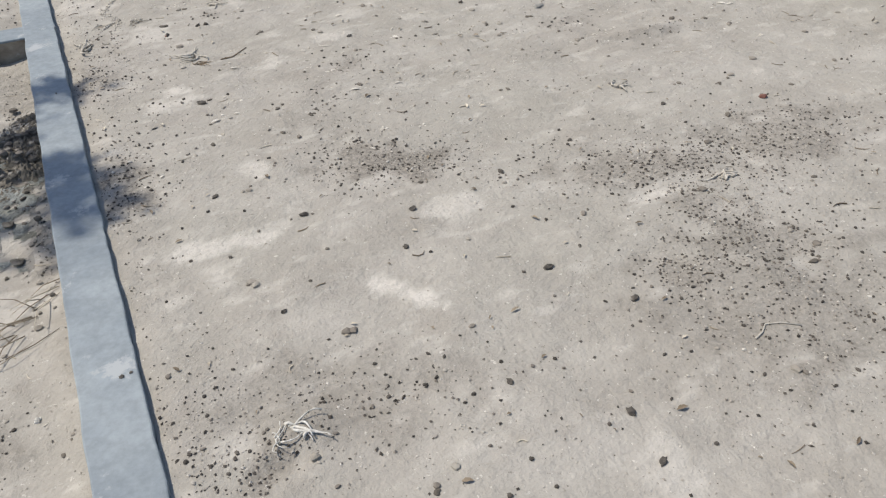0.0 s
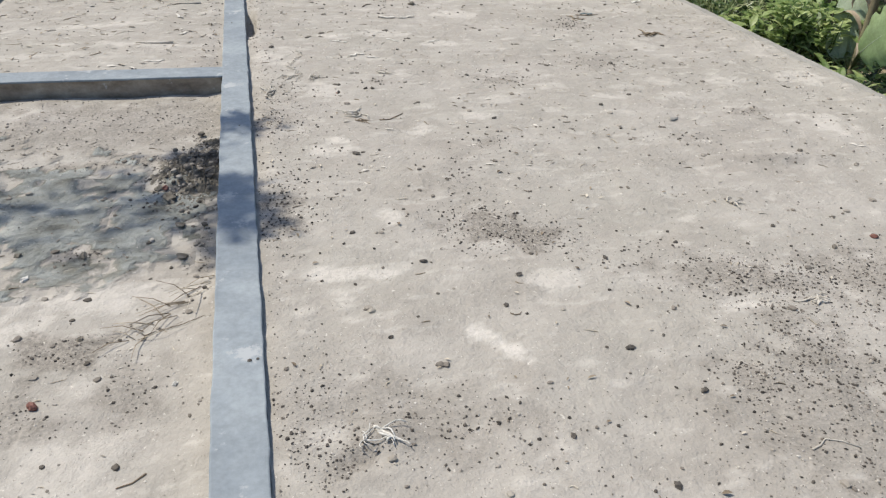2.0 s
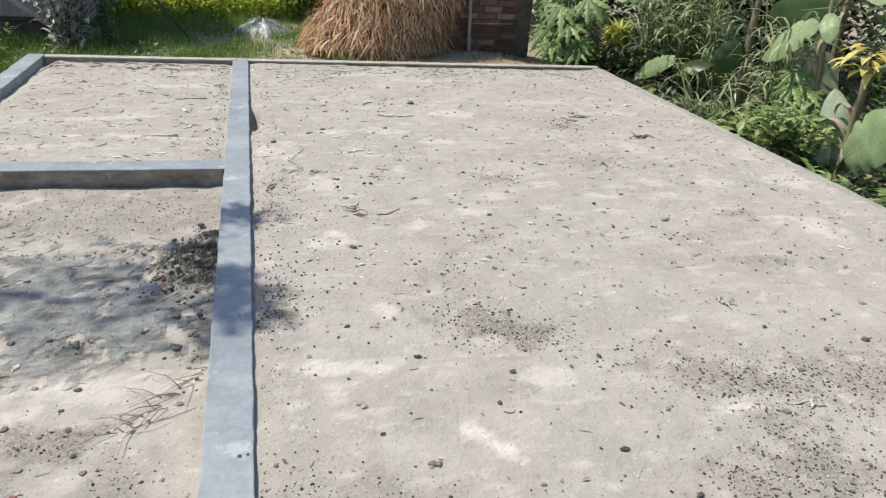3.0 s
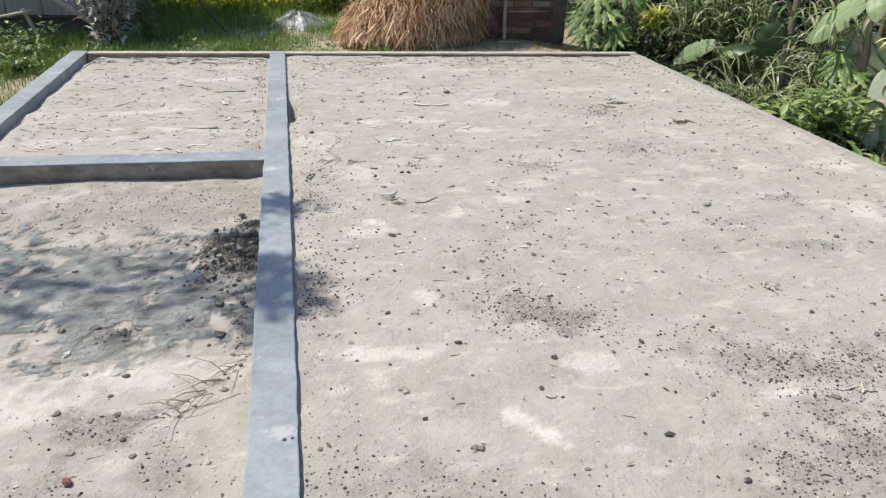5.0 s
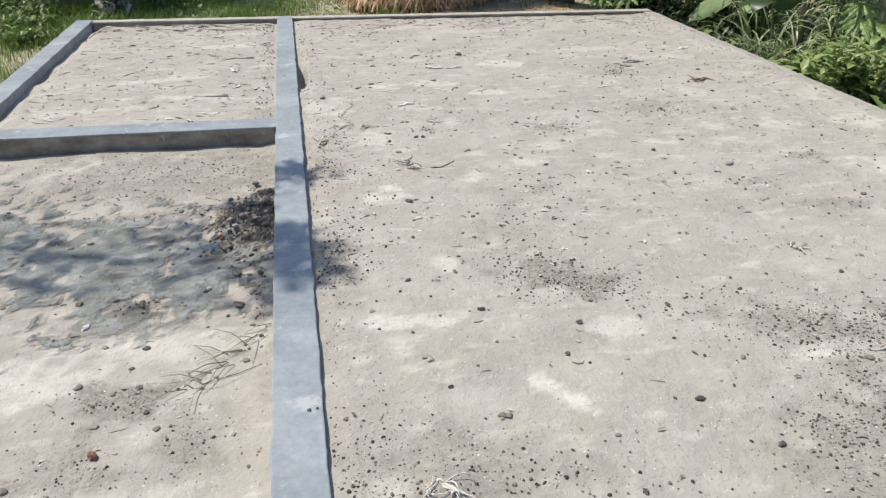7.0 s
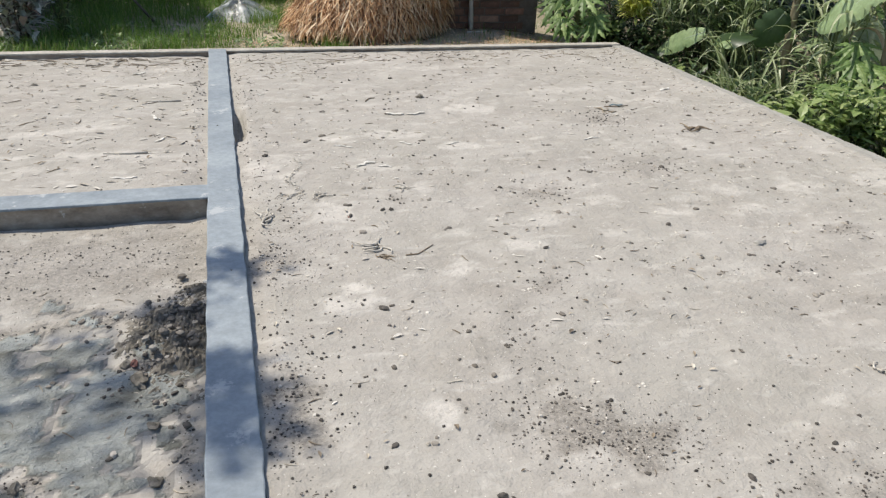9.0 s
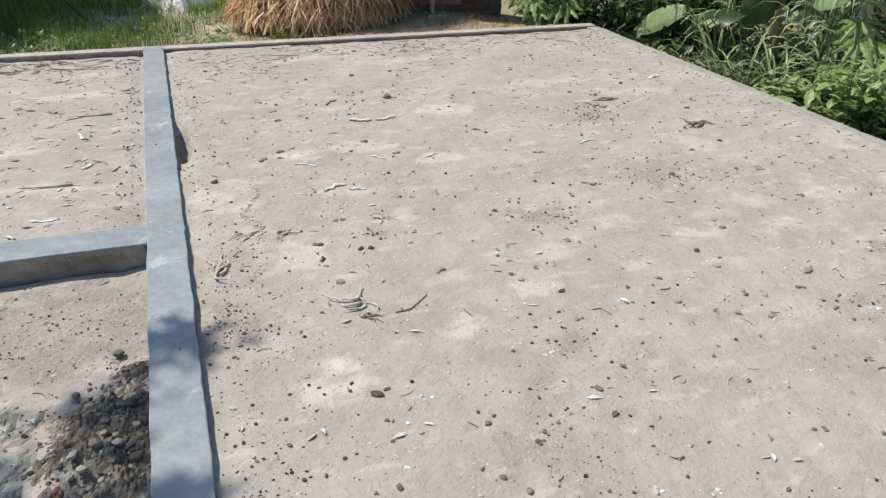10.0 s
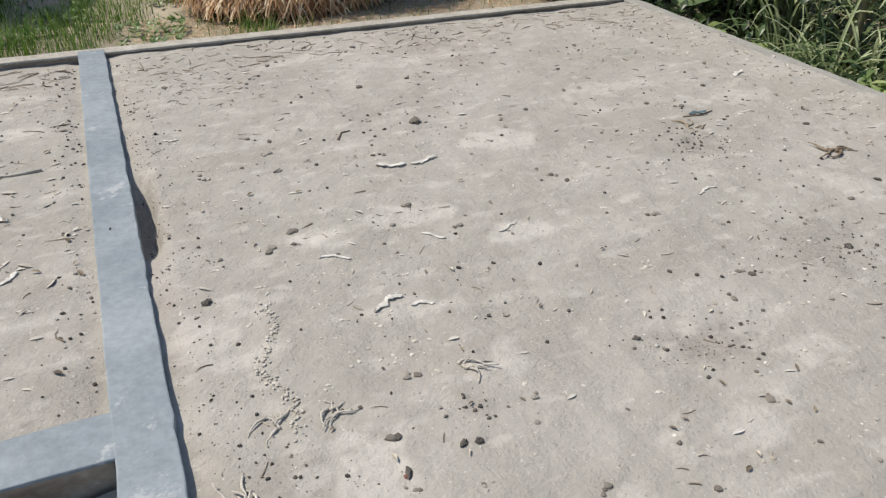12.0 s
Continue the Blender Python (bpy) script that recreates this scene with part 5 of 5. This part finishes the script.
def litter():
    rng = random.Random(102)
    s = Shape()

    def twig(x, y, zf, L, r):
        h = rng.gauss(0, 0.9) + (math.pi if rng.random() < 0.5 else 0)
        b = rng.gauss(0, 0.5)
        pts = []
        for i in range(4):
            q = i / 3 - 0.5
            px, py = x + math.cos(h + b * q) * L * q, y + math.sin(h + b * q) * L * q
            pts.append((px, py, zf(px, py) + r * 1.4))
        s.tube(pts, [r, r, r * 0.8, r * 0.4], 4)

    def flake(x, y, zf, L):
        s.leaf((x, y, zf(x, y) + 0.003), rng.uniform(0, math.tau), 0.35, L, L * rng.uniform(0.25, 0.5), 0.9, 3, 0.4)

    for x, y in scatter(520, 0.05, 3.95, 0.8, 9.0, rng):
        if rng.random() < 0.35 + 0.06 * y:
            twig(x, y, sand_z, rng.uniform(0.015, 0.06), rng.uniform(0.0012, 0.0026))
    for x, y in scatter(620, 0.05, 3.95, 1.2, 9.0, rng):
        if rng.random() < 0.3 + 0.07 * y:
            flake(x, y, sand_z, rng.uniform(0.012, 0.035))
    for x, y in scatter(210, 0.15, 3.9, 8.55, 9.05, rng):
        twig(x, y, sand_z, rng.uniform(0.03, 0.13), rng.uniform(0.0015, 0.003))
    for x, y in scatter(70, 0.2, 0.8, 7.9, 8.6, rng):
        twig(x, y, sand_z, rng.uniform(0.02, 0.06), 0.0018)
    for x, y in scatter(60, 3.3, 3.95, 5.0, 8.0, rng):
        flake(x, y, sand_z, rng.uniform(0.015, 0.04))
    for x, y in scatter(80, -1.9, -0.22, 5.7, 9.0, rng):
        twig(x, y, back_z, rng.uniform(0.03, 0.12), rng.uniform(0.0015, 0.003))
    for x, y in scatter(90, -1.9, -0.2, 8.6, 9.05, rng):
        twig(x, y, back_z, rng.uniform(0.05, 0.2), rng.uniform(0.002, 0.005))
    for x, y in scatter(90, -1.9, -0.2, 5.8, 9.0, rng):
        flake(x, y, back_z, rng.uniform(0.02, 0.05))
    for x, y in scatter(110, -1.9, -0.2, 1.5, 5.4, rng):
        twig(x, y, low_z, rng.uniform(0.02, 0.06), rng.uniform(0.0012, 0.0025))
    thing("dry_litter", s, LITTER, "dry twigs and leaf flakes strewn on the sand", "litter", kind="stuff")


def flakes():
    rng = random.Random(103)
    s = Shape()

    def flake(x, y, zf, L):
        s.leaf((x, y, zf(x, y) + 0.002), rng.gauss(0, 0.6) + (math.pi if rng.random() < 0.5 else 0), 0.12, L, L * rng.uniform(0.15, 0.4), 0.35, 4, rng.uniform(0.1, 0.5), rng.gauss(0, 0.2))

    for x, y in scatter(900, 0.08, 3.92, 3.4, 9.0, rng):
        if rng.random() < 0.15 + 0.1 * y and n3(x, y, 1.1, 30) > -0.25:
            if rng.random() < 0.35:
                flake(x, y, sand_z, rng.uniform(0.015, 0.055))
            else:
                for q in range(rng.randint(1, 4)):
                    px, py = x + rng.gauss(0, 0.018), y + rng.gauss(0, 0.006)
                    s.rock((px, py, sand_z(px, py) + 0.001), rng.uniform(0.004, 0.010), rng, 0.35)
    for x, y in scatter(120, 3.5, 4.0, 4.0, 9.0, rng):
        flake(x, y, sand_z, rng.uniform(0.02, 0.06))
    for x, y in scatter(260, -1.9, -0.2, 5.7, 9.0, rng):
        flake(x, y, back_z, rng.uniform(0.02, 0.07))
    for x, y in scatter(90, -1.9, -0.2, 1.5, 5.3, rng):
        flake(x, y, low_z, rng.uniform(0.01, 0.03))
    thing("pale_flakes", s, FLAKE, "pale dry leaf flakes strewn over the sand", "leaf flakes", kind="stuff")


def crumbs():
    rng = random.Random(104)
    s = Shape()
    for x, y in scatter(17000, 0.02, 3.6, 1.2, 6.8, rng):
        if rng.random() < 0.45 + 0.9 * n3(x, y, 1.6, 41) + 0.35 * n3(x, y, 5, 12):
            r = 0.0016 + 0.0034 * rng.random() ** 2
            s.rock((x, y, sand_z(x, y) + r * 0.2), r, rng, 0.6)
    for x, y in scatter(2400, -1.6, -0.18, 1.4, 5.4, rng):
        if rng.random() < 0.5 + 0.9 * n3(x, y, 2.1, 14):
            r = 0.002 + 0.004 * rng.random() ** 2
            s.rock((x, y, low_z(x, y) + r * 0.2), r, rng, 0.6)
    thing("sand_crumbs", s, CRUMB, "fine beige crumbs of dried sand on the fill", "sand crumbs", kind="stuff")


def soil_crumbs():
    rng = random.Random(105)
    s = Shape()
    for x, y in scatter(420, 0.25, 3.8, 1.4, 8.8, rng):
        if rng.random() < 0.6 + 0.8 * n3(x, y, 1.2, 5):
            for q in range(rng.choice((1, 1, 1, 2, 3))):
                r = 0.007 + 0.012 * rng.random() ** 2
                px, py = x + rng.gauss(0, 0.012), y + rng.gauss(0, 0.008)
                s.rock((px, py, sand_z(px, py) + r * 0.15), r, rng, 0.5)
    for x, y in scatter(150, -1.7, -0.2, 1.6, 5.3, rng):
        r = 0.006 + 0.014 * rng.random() ** 2
        s.rock((x, y, low_z(x, y) + r * 0.15), r, rng, 0.5)
    thing("soil_crumbs", s, CLOD, "grey-brown soil crumbs lying about on the sand", "soil crumbs", kind="stuff")


gravel()
crumbs()
soil_crumbs()
litter()
flakes()


def stone(x, y, r, zf, mat=STONE, name="stone", label="small dark stone lying on the pale sand", category="stone", group="loose stones", flat=0.6, seed=0):
    bm = bmesh.new()
    bmesh.ops.create_icosphere(bm, subdivisions=2, radius=1.0)
    rng = random.Random(int(x * 1000) + int(y * 77) + seed)
    sx, sy, off = rng.uniform(0.85, 1.4), rng.uniform(0.7, 1.0), rng.uniform(0, 50)
    for v in bm.verts:
        k = 1 + 0.55 * noise.noise(v.co * 1.4 + Vector((off, 0, 0))) + 0.28 * noise.noise(v.co * 3.1 + Vector((0, off, 0)))
        v.co = Vector((v.co.x * sx * k, v.co.y * sy * k, v.co.z * flat * k)) * r
    me = bpy.data.meshes.new(name)
    bm.to_mesh(me)
    bm.free()
    me.materials.append(mat)
    ob = new(name, me)
    r *= 0.85
    ob.matrix_world = pose(x, y, zf(x, y) + r * flat * 0.45, 0, 0, rng.uniform(0, 360))
    return tagged(ob, label, category, group)


for x, y, r in ((1.21, 2.46, 0.014), (0.974, 2.955, 0.013), (0.632, 3.12, 0.013), (1.363, 3.02, 0.012), (1.076, 1.875, 0.014), (1.35, 2.215, 0.013), (0.866, 2.775, 0.011),
                (0.168, 6.07, 0.017), (0.53, 5.13, 0.014), (0.74, 5.15, 0.014), (2.08, 4.72, 0.013), (0.386, 3.39, 0.010), (1.36, 4.59, 0.012), (0.51, 4.19, 0.017), (2.5, 5.52, 0.015),
                (2.23, 3.16, 0.012), (0.42, 2.66, 0.011), (1.05, 1.72, 0.012), (1.72, 3.1, 0.010), (0.70, 5.16, 0.013), (1.4, 5.36, 0.012), (0.86, 2.1, 0.011), (3.1, 5.9, 0.014)):
    stone(x, y, r, sand_z)
stone(1.42, 7.33, 0.032, sand_z, DARK_SOIL, "soil_clod", "dark crumbly soil clod lying on the sand", "soil clod", "soil clods")
stone(2.41, 4.43, 0.03, sand_z, EDGE_CEMENT, "soil_clod", "flat grey-brown soil clod lying on the sand", "soil clod", "soil clods", 0.35)
for x, y, r in ((-0.72, 3.61, 0.022), (-0.32, 3.56, 0.024), (-0.40, 4.08, 0.036), (-0.30, 4.25, 0.03), (-0.46, 4.2, 0.025), (-0.34, 3.82, 0.022), (-0.64, 3.02, 0.011), (-0.37, 2.12, 0.022), (-0.98, 3.66, 0.016), (-0.27, 4.45, 0.03)):
    stone(x, y, r, low_z, DARK_SOIL, "soil_clod", "dark crumbly soil clod in the lower bay", "soil clod", "soil clods", 0.55)
stone(0.52, 5.12, 0.009, sand_z, RUST, "brick_chip", "small rust-brown chip on the sand", "brick chip", "brick chips")
stone(2.63, 3.0, 0.017, sand_z, RUST, "brick_chip", "small red-brown brick chip on the sand", "brick chip", "brick chips")
stone(-0.73, 2.68, 0.022, low_z, RUST, "brick_chip", "reddish brick chip in the lower bay", "brick chip", "brick chips")
stone(-0.43, 4.2, 0.016, low_z, RUST, "brick_chip", "dull red brick chip on the dark clods", "brick chip", "brick chips", seed=3)
for x, y, r in ((-0.92, 3.48, 0.015), (-0.175, 4.80, 0.014), (-0.30, 2.72, 0.012)):
    stone(x, y, r, low_z, WHITE, "lime_lump", "small white lime lump in the lower bay", "lime lump", "lime lumps", 0.6)


def stem(name, pts, r, mat, zf, label, category, group="", n=6):
    """A thin dry stem that lies along the sand."""
    s = Shape()
    x0, y0 = pts[0][:2]
    z0 = zf(x0, y0)
    out = []
    for p in pts:
        lift = p[2] if len(p) > 2 else 0.0
        out.append((p[0] - x0, p[1] - y0, zf(p[0], p[1]) - z0 + r * 0.8 + lift))
    s.tube(out, [r * (1 - 0.5 * i / (len(out) - 1)) for i in range(len(out))], n)
    return thing(name, s, mat, label, category, group, smooth=True, at=pose(x0, y0, z0))


stem("twig", [(1.535, 1.925), (1.57, 1.935), (1.60, 1.955), (1.645, 1.94), (1.685, 1.905)], 0.0035, PALE, sand_z, "pale bent dry twig lying on the sand", "twig", "dry twigs")
stem("bamboo_stick", [(-0.69, 2.31), (-0.76, 2.18), (-0.83, 2.05), (-0.88, 1.95)], 0.004, PALE, low_z, "thin pale stick lying in the lower bay", "stick")
stem("twig", [(-0.355, 2.325), (-0.39, 2.30), (-0.435, 2.29)], 0.003, TWIG, low_z, "short dark twig in the lower bay", "twig", "dry twigs")
stem("twig", [(2.76, 6.84), (2.86, 6.83), (2.97, 6.86)], 0.005, TWIG, sand_z, "dark dry twig with faded scraps", "twig", "dry twigs")
stem("twig", [(0.70, 4.63), (0.76, 4.64), (0.83, 4.70), (0.85, 4.72)], 0.0035, TWIG, sand_z, "thin forked dry twig on the sand", "twig", "dry twigs")
stem("twig", [(0.98, 7.25), (1.02, 7.33), (1.07, 7.34)], 0.005, TWIG, sand_z, "short curved twig lying on the sand", "twig", "dry twigs")
stem("twig", [(-0.5, 6.25), (-0.62, 6.24), (-0.75, 6.27)], 0.007, PALE, back_z, "pale stick lying on the far bay's sand", "twig", "dry twigs")
stem("twig", [(-0.35, 7.4), (-0.48, 7.38), (-0.6, 7.41)], 0.007, PALE, back_z, "pale stick lying on the far bay's sand", "twig", "dry twigs")
stem("twig", [(-1.2, 8.95), (-1.45, 8.93), (-1.75, 8.99)], 0.011, TWIG, back_z, "long dry branch along the far beam", "twig", "dry twigs")


def root_clump(at, size, n, seed, name, label, mat=PALE, lift=0.4, heading=0.4):
    """A bundle of dried fibres: bent strands that leave one head side by side and curl at their ends."""
    rng = random.Random(seed)
    b = holder(name, at, label, "dried roots", "dried root knots")
    bend = rng.choice((-0.35, 0.35))
    for k in range(n):
        a = heading + rng.gauss(0, 0.4) + (math.pi if rng.random() < 0.2 else 0)
        L = size * rng.uniform(0.45, 1.15)
        off = rng.gauss(0, 0.20) * size
        p, pts = Vector((-math.sin(heading) * off - math.cos(heading) * size * 0.4, math.cos(heading) * off - math.sin(heading) * size * 0.4, size * 0.05)), []
        for i in range(7):
            pts.append(p.copy())
            a += bend * rng.uniform(0.2, 1.0) + rng.gauss(0, 0.22)
            p = p + Vector((math.cos(a), math.sin(a), 0)) * (L / 6)
            p.z = max(0.003, size * lift * 0.18 * math.sin(i * 0.5 + k) ** 2 + 0.003)
        s = Shape()
        s.tube(pts, [size * rng.uniform(0.03, 0.07) * (1 - 0.11 * i) for i in range(7)], 6)
        part("strand", s, mat, b, "", True)
    return b


for i, (x, y, size, n, lab, mat) in enumerate(((0.64, 4.75, 0.12, 7, "tangled knot of pale dried roots on the sand", PALE), (0.61, 4.64, 0.06, 6, "dark end of a dried root knot", TWIG),
                                            (0.44, 5.42, 0.08, 7, "small pale heap of dried fibres", PALE), (0.86, 5.45, 0.10, 7, "greyish knot of dried stalks", PALE),
                                            (0.28, 5.45, 0.09, 6, "pale dried root ends by the beam", PALE), (0.15, 5.16, 0.13, 7, "pale forked dried stalks beside the cement beam", PALE),
                                            (2.2, 3.4, 0.10, 6, "pale shredded plant strip on the sand", PALE), (2.05, 2.6, 0.09, 8, "pale fibre knot on dark gritty sand", PALE),
                                            (2.75, 6.75, 0.12, 8, "dry stalk bits on the sand", LITTER), (3.2, 6.2, 0.14, 7, "dry forked stalk on the sand", TWIG))):
    root_clump(pose(x, y, sand_z(x, y)), size, n, 200 + i, "dried_roots", lab, mat)
rng = random.Random(71)
s = Shape()
for k in range(170):
    t = k / 170
    x = 0.33 + 0.035 * math.sin(t * 9) - 0.05 * t + rng.gauss(0, 0.012)
    y = 6.0 - 0.62 * t + rng.gauss(0, 0.01)
    s.rock((x, y, sand_z(x, y) + 0.004), rng.uniform(0.003, 0.008), rng, 0.5)
thing("soil_trail", s, PALE, "raised crumbly insect trail winding over the sand", "soil trail")


def strip(at, L, w, seed, label, mat=WHITE):
    """A curled dry bark or leaf strip."""
    rng = random.Random(seed)
    s = Shape()
    n = 9
    for i in range(n + 1):
        k = i / n - 0.5
        ww = w * (1 - (2 * k) ** 4) * rng.uniform(0.35, 1.1) + 0.002
        zz = 0.002 + 0.09 * w * (1 + math.sin(i * 1.3 + seed))
        cy = 0.12 * L * math.sin(k * 4 + seed) + rng.gauss(0, 0.15) * w
        s.v += [(k * L, cy - ww / 2, zz + 0.16 * w), (k * L, cy, zz), (k * L, cy + ww / 2, zz + 0.2 * w)]
    for i in range(n):
        o = 3 * i
        s.f += [(o, o + 3, o + 4, o + 1), (o + 1, o + 4, o + 5, o + 2)]
    ob = thing("bark_strip", s, mat, label, "bark strip", "pale bark strips", smooth=True, at=at)
    m = ob.modifiers.new("thick", "SOLIDIFY")
    m.thickness = 0.002
    return ob


for i, (x, y, L, w, rz) in enumerate(((1.12, 6.87, 0.14, 0.03, -20), (1.28, 6.86, 0.15, 0.025, 5), (0.73, 5.84, 0.13, 0.028, 12), (0.84, 5.80, 0.08, 0.018, -15), (0.65, 6.19, 0.12, 0.014, -15),
                                    (-0.50, 7.0, 0.12, 0.022, -50), (-0.45, 6.5, 0.09, 0.018, 60), (-0.7, 8.3, 0.1, 0.02, 20), (1.35, 6.15, 0.1, 0.014, 8), (2.3, 6.1, 0.12, 0.016, 10),
                                    (3.55, 7.3, 0.16, 0.03, 40), (1.05, 6.2, 0.1, 0.012, -30), (-0.6, 5.85, 0.14, 0.015, 3), (0.22, 7.55, 0.07, 0.014, -20))):
    zf = sand_z if x > 0 else back_z
    strip(pose(x, y, zf(x, y), 0, 0, rz), L, w, 300 + i, "pale curled bark strip lying on the sand")
# a dark twig with a slight teal tint, built as a flat strip
strip(pose(2.86, 6.85, sand_z(2.86, 6.85) + 0.004, 0, 0, 5), 0.11, 0.03, 330, "dark teal-tinted piece of twig on the sand", TEAL_TWIG)
root_clump(pose(0.335, 2.225, sand_z(0.335, 2.225)), 0.085, 7, 231, "dried_roots", "white frayed fibre scrap half buried in sand", WHITE, 0.6)
root_clump(pose(0.285, 2.19, sand_z(0.285, 2.19)), 0.05, 6, 232, "dried_roots", "white frayed fibre scrap half buried in sand", WHITE, 0.5)


def dry_sprig(at, seed):
    rng = random.Random(seed)
    b = holder("dry_grass_sprig", at, "dry grey-green grass sprig fanning from the beam", "dry grass")
    s = Shape()
    for k in range(24):
        x, y = -0.02 - 0.26 * (k / 24) + rng.gauss(0, 0.02), 0.04 - 0.40 * (k / 24) + rng.gauss(0, 0.02)
        a = radians(rng.choice((215, 230, 170, 250, 130, 20)) + rng.gauss(0, 16))
        L = rng.uniform(0.08, 0.20)
        dz = rng.uniform(0.0, 0.35)
        px, py = x + at.translation.x, y + at.translation.y
        if px + math.cos(a) * L > -0.175:
            a = radians(200)
        z = low_z(px, py) - at.translation.z + 0.004
        pts = [(x, y, z), (x + math.cos(a) * L * 0.5, y + math.sin(a) * L * 0.5, z + L * dz * 0.6), (x + math.cos(a + 0.15) * L, y + math.sin(a + 0.15) * L, z + L * dz * 0.7)]
        s.tube(pts, [0.002, 0.0016, 0.0009], 4)
    part("sprig", s, LITTER, b, "", True)


dry_sprig(pose(-0.19, 3.30, low_z(-0.19, 3.30)), 1)


def soil_heap():
    """The crumbly dark heap against the middle beam: a low rough mound strewn with clods."""
    rng = random.Random(8)
    s = Shape()
    nx, ny = 52, 110
    for j in range(ny + 1):
        for i in range(nx + 1):
            x, y = -0.56 + 0.385 * i / nx, 3.92 + 0.92 * j / ny
            e = smooth01(1.2 - math.hypot((x + 0.26) / 0.25, (y - 4.40) / 0.44) + 0.5 * n3(x, y, 7, 4))
            z = low_z(x, y) - 0.010 + e * (0.010 + 0.030 * abs(n3(x, y, 21, 5)) + 0.030 * abs(n3(x, y, 47, 2)) + 0.012 * n3(x, y, 90, 7))
            s.v.append((x, y, z))
    s.f = [(j * (nx + 1) + i, j * (nx + 1) + i + 1, (j + 1) * (nx + 1) + i + 1, (j + 1) * (nx + 1) + i) for j in range(ny) for i in range(nx)]
    thing("soil_mound", s, DARK_SOIL, "dark crumbly heap of damp soil against the beam", "soil heap")
    s = Shape()
    for k in range(130):
        x, y = -0.28 + rng.gauss(0, 0.08), 4.40 + rng.gauss(0, 0.20)
        if -0.6 < x < -0.19:
            r = 0.005 + 0.017 * rng.random() ** 2.6
            s.rock((x, y, low_z(x, y) + 0.012 + r * 0.3), r, rng, 0.75)
    for k in range(24):
        x, y = -0.24 + rng.gauss(0, 0.03), rng.uniform(3.2, 3.95)
        if x < -0.19:
            r = 0.004 + 0.010 * rng.random() ** 2
            s.rock((x, y, low_z(x, y) + r * 0.3), r, rng, 0.75)
    thing("soil_clods", s, CLOD, "dark broken clods strewn over the soil heap", "soil clods", kind="stuff")


soil_heap()

# cement crumbs on the middle beam
for x, y, r in ((-0.045, 2.595, 0.007), (-0.02, 2.60, 0.005), (-0.10, 6.7, 0.006), (-0.06, 4.6, 0.004)):
    stone(x, y, r, lambda a, b: TOP, STONE, "cement_crumb", "tiny dark crumb lying on the cement beam", "crumb", "cement crumbs")
